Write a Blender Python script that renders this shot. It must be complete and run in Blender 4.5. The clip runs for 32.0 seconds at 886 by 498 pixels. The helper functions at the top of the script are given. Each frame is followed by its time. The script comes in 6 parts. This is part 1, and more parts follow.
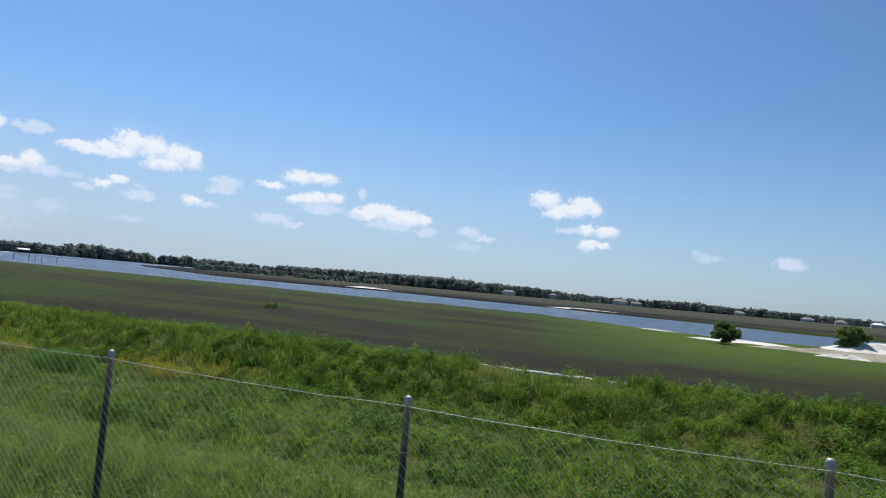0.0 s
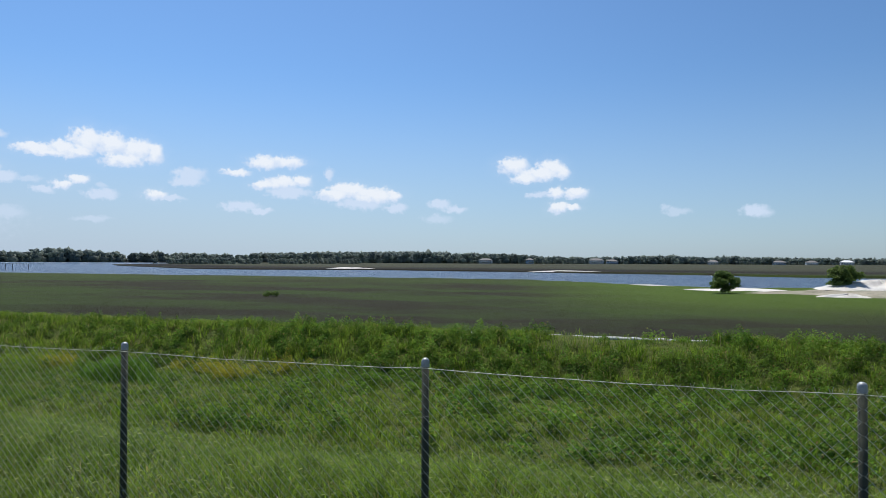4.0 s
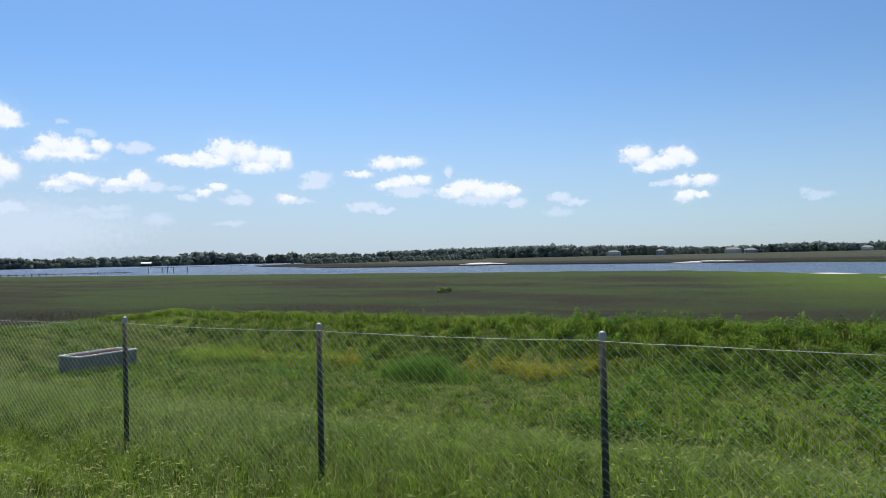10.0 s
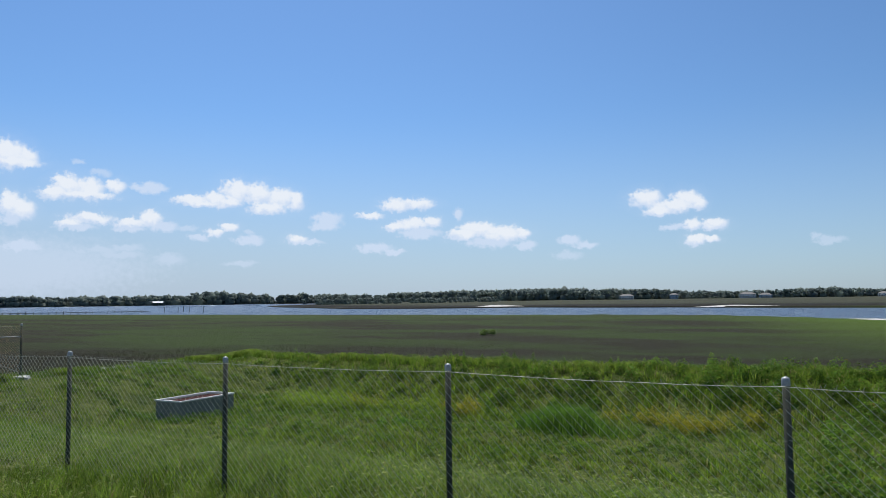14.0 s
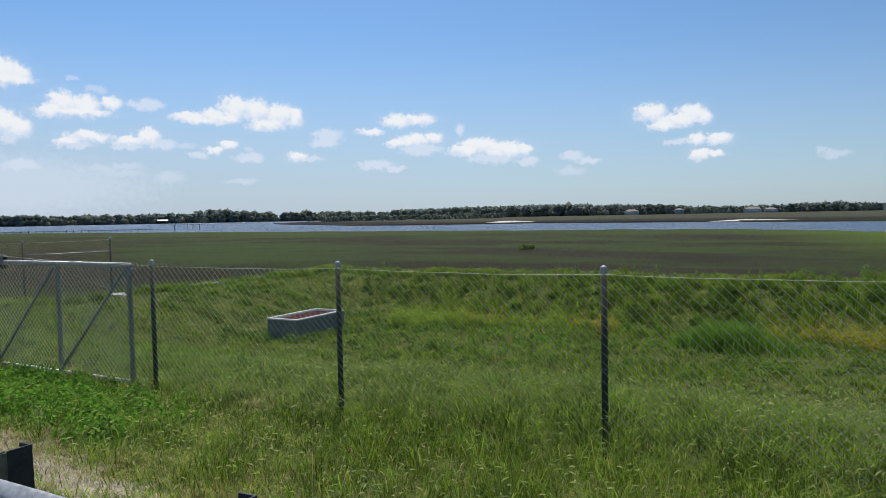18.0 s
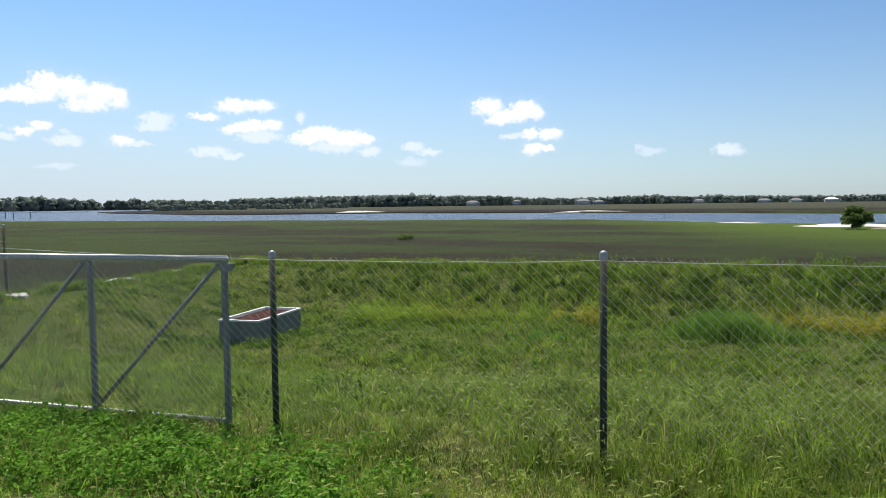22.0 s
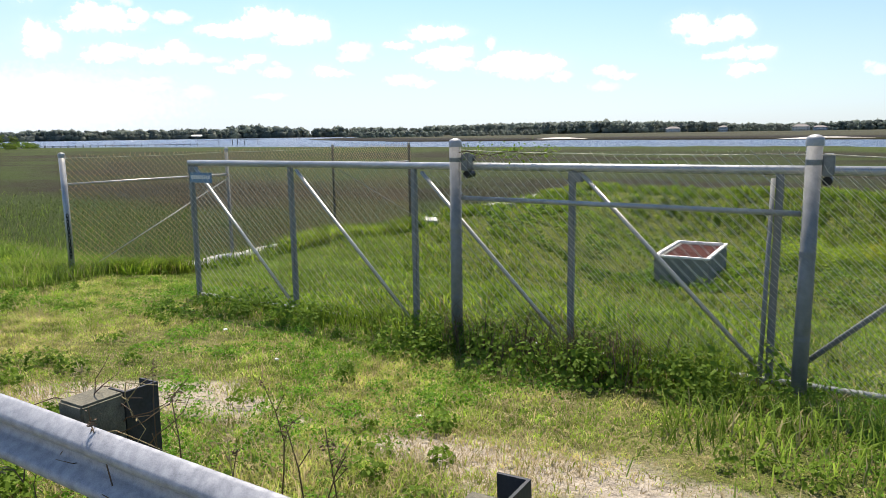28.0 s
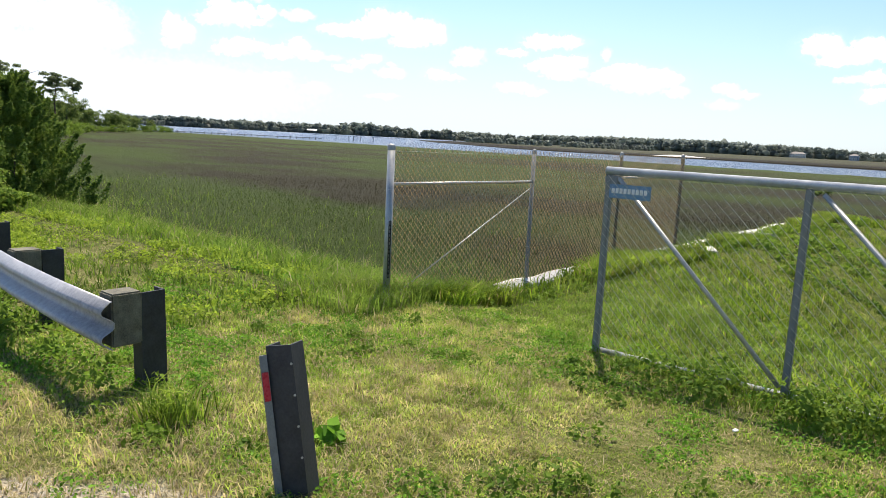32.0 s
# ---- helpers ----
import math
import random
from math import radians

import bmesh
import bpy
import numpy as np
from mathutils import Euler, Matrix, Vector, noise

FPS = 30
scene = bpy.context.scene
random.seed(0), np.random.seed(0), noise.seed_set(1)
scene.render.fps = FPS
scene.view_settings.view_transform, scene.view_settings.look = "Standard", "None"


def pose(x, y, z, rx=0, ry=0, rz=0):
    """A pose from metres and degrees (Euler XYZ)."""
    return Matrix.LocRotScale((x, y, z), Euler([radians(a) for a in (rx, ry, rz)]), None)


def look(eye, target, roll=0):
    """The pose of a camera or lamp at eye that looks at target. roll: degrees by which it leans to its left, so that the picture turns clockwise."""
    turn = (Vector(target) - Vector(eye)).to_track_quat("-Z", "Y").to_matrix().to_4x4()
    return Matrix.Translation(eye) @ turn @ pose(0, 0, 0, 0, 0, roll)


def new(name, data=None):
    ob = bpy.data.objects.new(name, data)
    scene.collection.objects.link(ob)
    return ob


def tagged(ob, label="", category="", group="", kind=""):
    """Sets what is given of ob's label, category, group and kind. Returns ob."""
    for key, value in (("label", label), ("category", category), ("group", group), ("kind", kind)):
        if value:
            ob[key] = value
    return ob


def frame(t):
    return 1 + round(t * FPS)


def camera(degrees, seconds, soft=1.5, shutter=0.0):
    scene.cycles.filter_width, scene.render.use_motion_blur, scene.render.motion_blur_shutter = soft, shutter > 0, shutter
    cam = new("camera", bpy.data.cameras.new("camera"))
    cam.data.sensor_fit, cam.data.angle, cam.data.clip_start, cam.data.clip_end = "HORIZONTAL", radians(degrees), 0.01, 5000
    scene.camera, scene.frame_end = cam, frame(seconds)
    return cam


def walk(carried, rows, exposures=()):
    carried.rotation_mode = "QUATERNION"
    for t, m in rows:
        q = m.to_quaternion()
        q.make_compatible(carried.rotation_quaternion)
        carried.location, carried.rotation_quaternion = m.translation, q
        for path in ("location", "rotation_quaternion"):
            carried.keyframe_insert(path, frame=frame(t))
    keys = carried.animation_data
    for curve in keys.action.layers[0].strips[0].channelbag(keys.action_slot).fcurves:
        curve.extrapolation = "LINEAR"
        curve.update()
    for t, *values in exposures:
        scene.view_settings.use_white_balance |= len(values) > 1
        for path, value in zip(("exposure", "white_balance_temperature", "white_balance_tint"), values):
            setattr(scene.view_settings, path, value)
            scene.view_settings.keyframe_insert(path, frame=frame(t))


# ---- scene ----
cam = camera(63.70, 32.0, 0.9)
PATH = [
    (0.0, (20.534, -5.350, 2.685), (17.002, 3.991, 3.223), 5.02),
    (0.5, (20.089, -5.351, 2.675), (16.080, 3.800, 3.110), 4.68),
    (1.0, (19.699, -5.353, 2.662), (15.281, 3.600, 3.232), 3.56),
    (1.5, (19.335, -5.371, 2.642), (14.845, 3.542, 3.269), 4.02),
    (2.0, (18.962, -5.402, 2.625), (14.828, 3.696, 3.016), 3.51),
    (2.5, (18.544, -5.418, 2.609), (14.633, 3.782, 2.873), 1.59),
    (4.5, (16.669, -5.416, 2.592), (13.593, 4.098, 2.761), 0.26),
    (5.0, (16.132, -5.516, 2.592), (12.859, 3.931, 2.771), 0.91),
    (5.5, (15.608, -5.606, 2.590), (11.984, 3.713, 2.727), 0.21),
    (6.0, (15.050, -5.680, 2.589), (10.883, 3.409, 2.745), 0.29),
    (6.5, (14.527, -5.746, 2.581), (9.764, 3.046, 2.659), -0.52),
    (7.0, (14.015, -5.777, 2.578), (8.858, 2.790, 2.608), -0.79),
    (7.5, (13.509, -5.839, 2.563), (8.398, 2.756, 2.623), -0.90),
    (8.0, (12.977, -5.884, 2.553), (8.018, 2.799, 2.552), -0.70),
    (8.5, (12.451, -5.938, 2.540), (7.403, 2.693, 2.681), -0.80),
    (9.0, (11.946, -5.948, 2.522), (6.916, 2.694, 2.663), -1.05),
    (9.5, (11.386, -6.001, 2.514), (6.575, 2.763, 2.733), -0.51),
    (10.0, (10.839, -6.033, 2.505), (6.124, 2.784, 2.630), -1.31),
    (10.5, (10.303, -6.033, 2.512), (5.671, 2.828, 2.698), -1.27),
    (11.0, (9.762, -6.036, 2.519), (5.188, 2.851, 2.816), -1.54),
    (11.5, (9.224, -6.041, 2.515), (4.686, 2.861, 2.908), -1.15),
    (12.0, (8.644, -6.089, 2.511), (4.135, 2.827, 2.925), -1.02),
    (12.5, (8.090, -6.123, 2.496), (3.633, 2.812, 3.052), -1.08),
    (13.0, (7.540, -6.196, 2.494), (3.085, 2.743, 2.995), -1.00),
    (13.5, (7.050, -6.259, 2.498), (2.370, 2.563, 3.019), -1.53),
    (14.0, (6.493, -6.340, 2.493), (1.683, 2.398, 3.208), -0.77),
    (14.5, (5.954, -6.393, 2.484), (1.065, 2.312, 3.054), -1.35),
    (16.5, (3.442, -6.311, 2.390), (-1.861, 2.167, 2.514), -0.97),
    (17.0, (2.897, -6.306, 2.356), (-2.467, 2.133, 2.351), -1.43),
    (17.5, (2.365, -6.331, 2.338), (-2.809, 2.220, 2.014), -1.47),
    (18.0, (1.849, -6.354, 2.318), (-3.008, 2.375, 1.867), -1.10),
    (18.5, (1.363, -6.378, 2.318), (-3.042, 2.569, 1.575), -1.16),
    (19.0, (0.876, -6.373, 2.300), (-2.591, 2.984, 1.642), -0.85),
    (19.5, (0.341, -6.353, 2.300), (-2.664, 3.150, 1.479), -0.48),
    (20.0, (-0.209, -6.325, 2.306), (-2.999, 3.248, 1.540), -0.87),
    (20.5, (-0.813, -6.250, 2.285), (-3.421, 3.385, 1.689), -0.34),
    (21.0, (-1.428, -6.187, 2.264), (-3.952, 3.469, 1.637), -0.60),
    (21.5, (-2.037, -6.068, 2.254), (-4.755, 3.537, 1.648), -0.82),
    (22.0, (-2.638, -5.995, 2.242), (-5.468, 3.576, 1.621), -0.68),
    (22.5, (-3.206, -5.906, 2.221), (-6.315, 3.575, 1.553), -1.18),
    (23.0, (-3.761, -5.893, 2.210), (-6.856, 3.590, 1.504), -1.17),
    (23.5, (-4.334, -5.867, 2.195), (-7.545, 3.580, 1.534), -1.10),
    (24.0, (-4.914, -5.843, 2.174), (-8.429, 3.494, 1.494), -1.01),
    (24.5, (-5.470, -5.768, 2.151), (-9.373, 3.408, 1.392), -1.56),
    (26.5, (-7.823, -5.621, 2.073), (-12.555, 3.105, 0.856), -0.94),
    (27.0, (-8.354, -5.613, 2.053), (-13.581, 2.784, 0.579), -1.35),
    (27.5, (-8.832, -5.670, 2.054), (-14.028, 2.731, 0.498), -0.96),
    (28.0, (-9.355, -5.712, 2.034), (-14.514, 2.706, 0.443), -0.84),
    (28.5, (-9.945, -5.771, 2.016), (-15.263, 2.563, 0.511), -0.32),
    (29.0, (-10.486, -5.751, 1.977), (-16.035, 2.421, 0.423), 0.34),
    (29.5, (-11.055, -5.773, 1.951), (-16.999, 2.074, 0.191), 3.19),
    (30.0, (-11.598, -5.785, 1.944), (-18.108, 1.556, 0.012), 4.55),
    (30.5, (-12.158, -5.748, 1.966), (-19.194, 1.123, 0.151), 3.20),
    (31.0, (-12.639, -5.762, 1.963), (-19.750, 1.077, 0.326), 4.26),
    (31.5, (-13.094, -5.679, 1.953), (-19.906, 1.478, 0.406), 2.81),
    (32.0, (-13.580, -5.680, 1.942), (-19.845, 1.962, 0.411), 2.87),
]

walk(cam, [(t, look(eye, target, roll)) for t, eye, target, roll in PATH], [(0.0, 0.06, 5930, 10), (6.0, 0.06, 5930, 10), (9.0, 0.20, 6080, 10), (12.0, 0.14, 6020, 10), (13.2, 0.03, 5930, 10), (17.0, 0.02, 6000, 10), (18.0, 0.06, 6200, 10), (19.2, 0.36, 6400, 10), (24.5, 0.50, 6500, 10), (27.0, 0.77, 6700, 15), (32.0, 0.91, 6800, 14)])

# ---- world: Nishita sky with fair-weather clouds, one high sun ahead and to the left ----
SUN_AZ, SUN_EL = 32.0, 64.0
world = bpy.data.worlds.new("sky")
scene.world = world
world.use_nodes = True
wt = world.node_tree
wt.nodes.clear()


def wn(kind, **inputs):
    n = wt.nodes.new(kind)
    for k, v in inputs.items():
        key = int(k[1:]) if k[0] == "i" and k[1:].isdigit() else k
        if isinstance(v, bpy.types.NodeSocket):
            wt.links.new(v, n.inputs[key])
        else:
            n.inputs[key].default_value = v
    return n


def wmath(op, a, b=0.0, c=0.0):
    n = wn("ShaderNodeMath", i0=a, i1=b, i2=c)
    n.operation = op
    return n.outputs[0]


def wsmooth(v, lo, hi, a=0.0, b=1.0):
    n = wt.nodes.new("ShaderNodeMapRange")
    n.interpolation_type = "SMOOTHSTEP"
    wt.links.new(v, n.inputs[0])
    for i, x in enumerate((lo, hi, a, b)):
        n.inputs[1 + i].default_value = x
    return n.outputs[0]


sky = wt.nodes.new("ShaderNodeTexSky")
sky.sky_type = "NISHITA"
sky.sun_disc = False
sky.sun_elevation, sky.sun_rotation = radians(SUN_EL), radians(-SUN_AZ)
sky.air_density, sky.dust_density, sky.ozone_density, sky.altitude = 1.0, 0.6, 2.5, 0
coord = wt.nodes.new("ShaderNodeTexCoord").outputs["Generated"]
sep = wn("ShaderNodeSeparateXYZ", Vector=coord)
azim = wmath("MULTIPLY", wmath("ARCTAN2", wmath("MULTIPLY", sep.outputs[0], -1.0), sep.outputs[1]), 57.29578)
elev = wmath("MULTIPLY", wmath("ARCSINE", sep.outputs[2]), 57.29578)
flat = wn("ShaderNodeCombineXYZ", X=azim, Y=elev).outputs[0]
puff = wn("ShaderNodeTexNoise", Vector=flat, Scale=1.3, Detail=6.0, Roughness=0.62)
wisp = wn("ShaderNodeTexNoise", Vector=flat, Scale=2.6, Detail=4.0, Roughness=0.55)
shift = wn("ShaderNodeVectorMath", i0=puff.outputs["Color"], i1=(0.5, 0.5, 0.5))
shift.operation = "SUBTRACT"
shift2 = wn("ShaderNodeVectorMath", i0=shift.outputs[0], i1=(1.3, 0.95, 0.0))
shift2.operation = "MULTIPLY"
bent = wn("ShaderNodeVectorMath", i0=flat, i1=shift2.outputs[0])
bent.operation = "ADD"
lobes = {}
lit_side = None


def cloud(az, el, w, h, kind=1):
    """One lobe of a cumulus: its azimuth and height in the sky and its half sizes, in degrees; kind: 1 dense, 2 thin, 3 faint."""
    global lit_side
    a = wn("ShaderNodeVectorMath", i0=bent.outputs[0], i1=(az, el, 0.0))
    a.operation = "SUBTRACT"
    b = wn("ShaderNodeVectorMath", i0=a.outputs[0], i1=(1 / (w * 1.18), 1 / (h * 1.42), 0.0))
    b.operation = "MULTIPLY"
    c = wn("ShaderNodeVectorMath", i0=b.outputs[0])
    c.operation = "LENGTH"
    d = c.outputs["Value"]
    lobes[kind] = wmath("MINIMUM", lobes[kind], d) if kind in lobes else d
    if kind == 1:
        up = wn("ShaderNodeVectorMath", i0=b.outputs[0], i1=(-0.12, 0.34, 0.0))
        up.operation = "DISTANCE"
        lit_side = up.outputs["Value"] if lit_side is None else wmath("MINIMUM", lit_side, up.outputs["Value"])


cloud(60.5, 10.4, 1.2, 0.81), cloud(59.5, 10.3, 0.9, 0.52), cloud(60.2, 9.9, 1.7, 0.26), cloud(56.1, 10.2, 0.4, 0.15, 3), cloud(54.6, 9.6, 0.6, 0.23, 3)
cloud(56.8, 8.4, 1.0, 0.74), cloud(55.4, 8.3, 1.0, 0.67), cloud(57.7, 7.9, 0.9, 0.35), cloud(53.7, 8.6, 0.7, 0.4), cloud(56.1, 7.9, 2.4, 0.23)
cloud(51.4, 8.6, 1.2, 0.32, 2), cloud(48.4, 7.8, 1.2, 0.33), cloud(46.7, 8.0, 0.9, 0.38), cloud(45.1, 8.6, 1.2, 0.71), cloud(43.6, 8.4, 1.3, 0.68)
cloud(41.9, 8.1, 1.3, 0.68), cloud(40.6, 7.9, 0.7, 0.6), cloud(42.8, 7.3, 1.5, 0.34), cloud(45.7, 7.7, 1.0, 0.34), cloud(48.0, 7.6, 1.6, 0.21)
cloud(60.3, 7.0, 0.7, 0.68), cloud(59.6, 6.7, 0.9, 0.61), cloud(60.2, 6.0, 0.7, 0.38, 2), cloud(56.7, 5.8, 0.8, 0.24), cloud(55.3, 6.2, 1.5, 0.32)
cloud(56.2, 5.6, 1.3, 0.2, 2), cloud(52.7, 5.9, 1.1, 0.33), cloud(51.3, 6.3, 0.9, 0.49), cloud(50.2, 5.8, 0.9, 0.29, 2), cloud(52.7, 5.5, 1.0, 0.16, 2)
cloud(48.6, 5.7, 0.8, 0.17, 3), cloud(47.8, 5.0, 0.7, 0.21, 2), cloud(46.6, 5.4, 0.7, 0.25), cloud(45.6, 5.8, 0.7, 0.26), cloud(44.1, 4.8, 1.1, 0.3, 2)
cloud(44.1, 5.4, 0.4, 0.13, 3), cloud(40.5, 4.9, 0.8, 0.31), cloud(39.6, 4.7, 1.1, 0.18, 2), cloud(38.0, 6.5, 1.1, 0.44, 2)
cloud(38.3, 6.0, 1.0, 0.31, 2), cloud(34.7, 6.8, 1.0, 0.22), cloud(32.7, 7.6, 1.1, 0.44), cloud(30.9, 7.7, 1.4, 0.35), cloud(31.4, 6.1, 1.3, 0.44)
cloud(29.8, 6.3, 0.9, 0.35), cloud(32.7, 5.9, 0.9, 0.27), cloud(30.7, 5.4, 1.6, 0.4, 2), cloud(27.6, 6.9, 0.4, 0.35, 2), cloud(26.0, 5.6, 1.6, 0.49)
cloud(27.3, 5.2, 1.3, 0.4), cloud(24.2, 5.2, 1.8, 0.53), cloud(25.1, 4.6, 1.8, 0.36, 2), cloud(22.4, 5.2, 0.6, 0.35), cloud(22.2, 4.3, 0.8, 0.31, 2)
cloud(34.3, 4.2, 1.3, 0.31, 2), cloud(32.8, 3.9, 0.9, 0.18, 2), cloud(18.8, 4.6, 0.8, 0.31, 2), cloud(17.5, 4.2, 0.8, 0.22, 2)
cloud(18.9, 3.4, 1.0, 0.26, 3), cloud(12.8, 7.6, 1.2, 0.59), cloud(9.9, 7.4, 1.1, 0.58), cloud(11.0, 6.9, 1.6, 0.42), cloud(9.0, 7.1, 0.6, 0.45)
cloud(12.0, 6.6, 1.0, 0.3), cloud(9.5, 5.5, 0.7, 0.38), cloud(8.0, 5.4, 1.0, 0.37), cloud(10.8, 5.3, 0.9, 0.21, 2), cloud(9.2, 4.3, 0.8, 0.38)
cloud(8.2, 4.3, 0.6, 0.21), cloud(59.4, 4.1, 1.3, 0.31, 2), cloud(60.4, 3.8, 1.0, 0.54, 3), cloud(54.5, 3.9, 1.1, 0.24, 3)
cloud(52.8, 4.1, 1.0, 0.25, 3), cloud(53.4, 3.6, 1.7, 0.2, 3), cloud(49.9, 3.3, 1.0, 0.38, 3), cloud(55.9, 3.8, 0.5, 0.16, 3)
cloud(44.6, 3.0, 1.1, 0.17, 3), cloud(0.2, 3.9, 0.9, 0.2, 3), cloud(-5.3, 3.8, 0.9, 0.35, 2), cloud(0.3, 3.8, 0.7, 0.17, 3)
cloud(1.2, 4.2, 0.3, 0.17, 3), cloud(70.4, 6.6, 1.3, 0.49, 2), cloud(76.1, 4.4, 2.0, 0.81, 2), cloud(64.8, 5.9, 1.8, 0.63, 2)
cloud(69.4, 4.7, 2.7, 0.78, 2), cloud(73.1, 5.3, 2.1, 0.67, 2), cloud(67.5, 3.4, 3.5, 0.72, 3), cloud(75.1, 6.2, 1.4, 0.29, 3)
cloud(70.1, 6.9, 1.8, 0.7), cloud(66.5, 6.6, 3.0, 1.6, 2), cloud(68.0, 4.0, 4.5, 1.5, 3), cloud(61.0, 2.6, 9.0, 1.6, 3)
cloud(76.0, 5.0, 6.0, 2.6, 2)

lumps = wmath("MULTIPLY_ADD", wisp.outputs["Fac"], 0.9, -0.45)
cover = wmath("MULTIPLY", wsmooth(wmath("ADD", lobes[1], lumps), 1.18, 0.56), 0.94)
thin = wmath("MULTIPLY", wsmooth(wmath("ADD", lobes[2], lumps), 1.22, 0.50), 0.82)
faint = wmath("MULTIPLY", wsmooth(wmath("ADD", lobes[3], lumps), 1.30, 0.40), 0.50)
veil = wmath("MAXIMUM", wmath("MAXIMUM", faint, thin), wmath("MULTIPLY", wsmooth(lobes[1], 1.9, 0.6), 0.10))
haze = wmath("MULTIPLY", wsmooth(elev, 15.5, -1.0), wsmooth(azim, -30.0, 70.0, 0.37, 0.91))
deep = wn("ShaderNodeMix", i0=1.0)
deep.data_type, deep.blend_type = "RGBA", "MULTIPLY"
wt.links.new(sky.outputs[0], deep.inputs[6])
deep.inputs[7].default_value = (0.76, 0.95, 1.10, 1.0)
back = wn("ShaderNodeBackground", Color=deep.outputs[2], Strength=wsmooth(azim, -40.0, 55.0, 0.076, 0.104))
pale = wn("ShaderNodeBackground", Color=(0.68, 0.78, 0.90, 1.0), Strength=0.69)
shade = wn("ShaderNodeMix", i0=wsmooth(wmath("ADD", lit_side, wmath("MULTIPLY_ADD", puff.outputs["Fac"], 1.2, -0.6)), 1.05, 0.35))
shade.data_type = "RGBA"
shade.inputs[6].default_value, shade.inputs[7].default_value = (0.66, 0.72, 0.81, 1.0), (0.87, 0.86, 0.84, 1.0)
white = wn("ShaderNodeBackground", Color=shade.outputs[2], Strength=1.0)
m1 = wn("ShaderNodeMixShader", i0=haze, i1=back.outputs[0], i2=pale.outputs[0])
m2 = wn("ShaderNodeMixShader", i0=wmath("MAXIMUM", cover, veil), i1=m1.outputs[0], i2=white.outputs[0])
out = wt.nodes.new("ShaderNodeOutputWorld")
wt.links.new(m2.outputs[0], out.inputs[0])

sun = new("sun", bpy.data.lights.new("sun", "SUN"))
sun.data.energy, sun.data.angle, sun.data.color = 5.0, radians(0.53), (1.0, 0.93, 0.81)
sun.matrix_world = look((0, 0, 60), (60 * math.tan(radians(90 - SUN_EL)) * math.sin(radians(SUN_AZ)), -60 * math.tan(radians(90 - SUN_EL)) * math.cos(radians(SUN_AZ)), 0))


# ---- materials ----
def material(name, rough=0.8, metal=0.0, spec=0.3):
    m = bpy.data.materials.new(name)
    m.use_nodes = True
    b = m.node_tree.nodes["Principled BSDF"]
    b.inputs["Roughness"].default_value, b.inputs["Metallic"].default_value = rough, metal
    b.inputs["Specular IOR Level"].default_value = spec
    return m, m.node_tree, b


def node(t, kind, **inputs):
    n = t.nodes.new(kind)
    for k, v in inputs.items():
        key = int(k[1:]) if k[0] == "i" and k[1:].isdigit() else k
        if isinstance(v, bpy.types.NodeSocket):
            t.links.new(v, n.inputs[key])
        else:
            n.inputs[key].default_value = v
    return n


def place(t, scale=(1, 1, 1)):
    g = t.nodes.new("ShaderNodeNewGeometry")
    return node(t, "ShaderNodeMapping", Vector=g.outputs["Position"], Scale=scale).outputs[0]


def grain(t, vec, scale, detail=4.0, rough=0.6, lo=0.3, hi=0.7):
    n = node(t, "ShaderNodeTexNoise", Vector=vec, Scale=scale, Detail=detail, Roughness=rough)
    r = node(t, "ShaderNodeMapRange", Value=n.outputs["Fac"])
    r.inputs[1].default_value, r.inputs[2].default_value = lo, hi
    return r.outputs[0]


def mixed(t, fac, a, b):
    n = t.nodes.new("ShaderNodeMix")
    n.data_type = "RGBA"
    for i, v in ((0, fac), (6, a), (7, b)):
        if isinstance(v, bpy.types.NodeSocket):
            t.links.new(v, n.inputs[i])
        else:
            n.inputs[i].default_value = v if i == 0 else (*v, 1.0)
    return n.outputs[2]


def calc(t, op, a, b=0.0, c=0.0):
    n = node(t, "ShaderNodeMath", i0=a, i1=b, i2=c)
    n.operation = op
    return n.outputs[0]


def band(t, v, lo, hi):
    n = t.nodes.new("ShaderNodeMapRange")
    n.interpolation_type = "SMOOTHSTEP"
    t.links.new(v, n.inputs[0])
    n.inputs[1].default_value, n.inputs[2].default_value = lo, hi
    return n.outputs[0]


def bump(t, b, height, strength=0.3, dist=0.02):
    n = node(t, "ShaderNodeBump", Height=height, Strength=strength, Distance=dist)
    t.links.new(n.outputs[0], b.inputs["Normal"])


def plain(name, c1, c2, scale=20.0, rough=0.7, metal=0.0, rel=0.2, spec=0.3, dist=0.004):
    """Two tones mixed by noise at two scales, with fine relief."""
    m, t, b = material(name, rough, metal, spec)
    p = place(t)
    big, fine = grain(t, p, scale), grain(t, p, scale * 9, 3.0)
    t.links.new(mixed(t, calc(t, "MULTIPLY_ADD", fine, 0.35, calc(t, "MULTIPLY", big, 0.65)), c1, c2), b.inputs["Base Color"])
    bump(t, b, fine, rel, dist)
    r = calc(t, "MULTIPLY_ADD", big, 0.2, rough - 0.1)
    t.links.new(r, b.inputs["Roughness"])
    return m


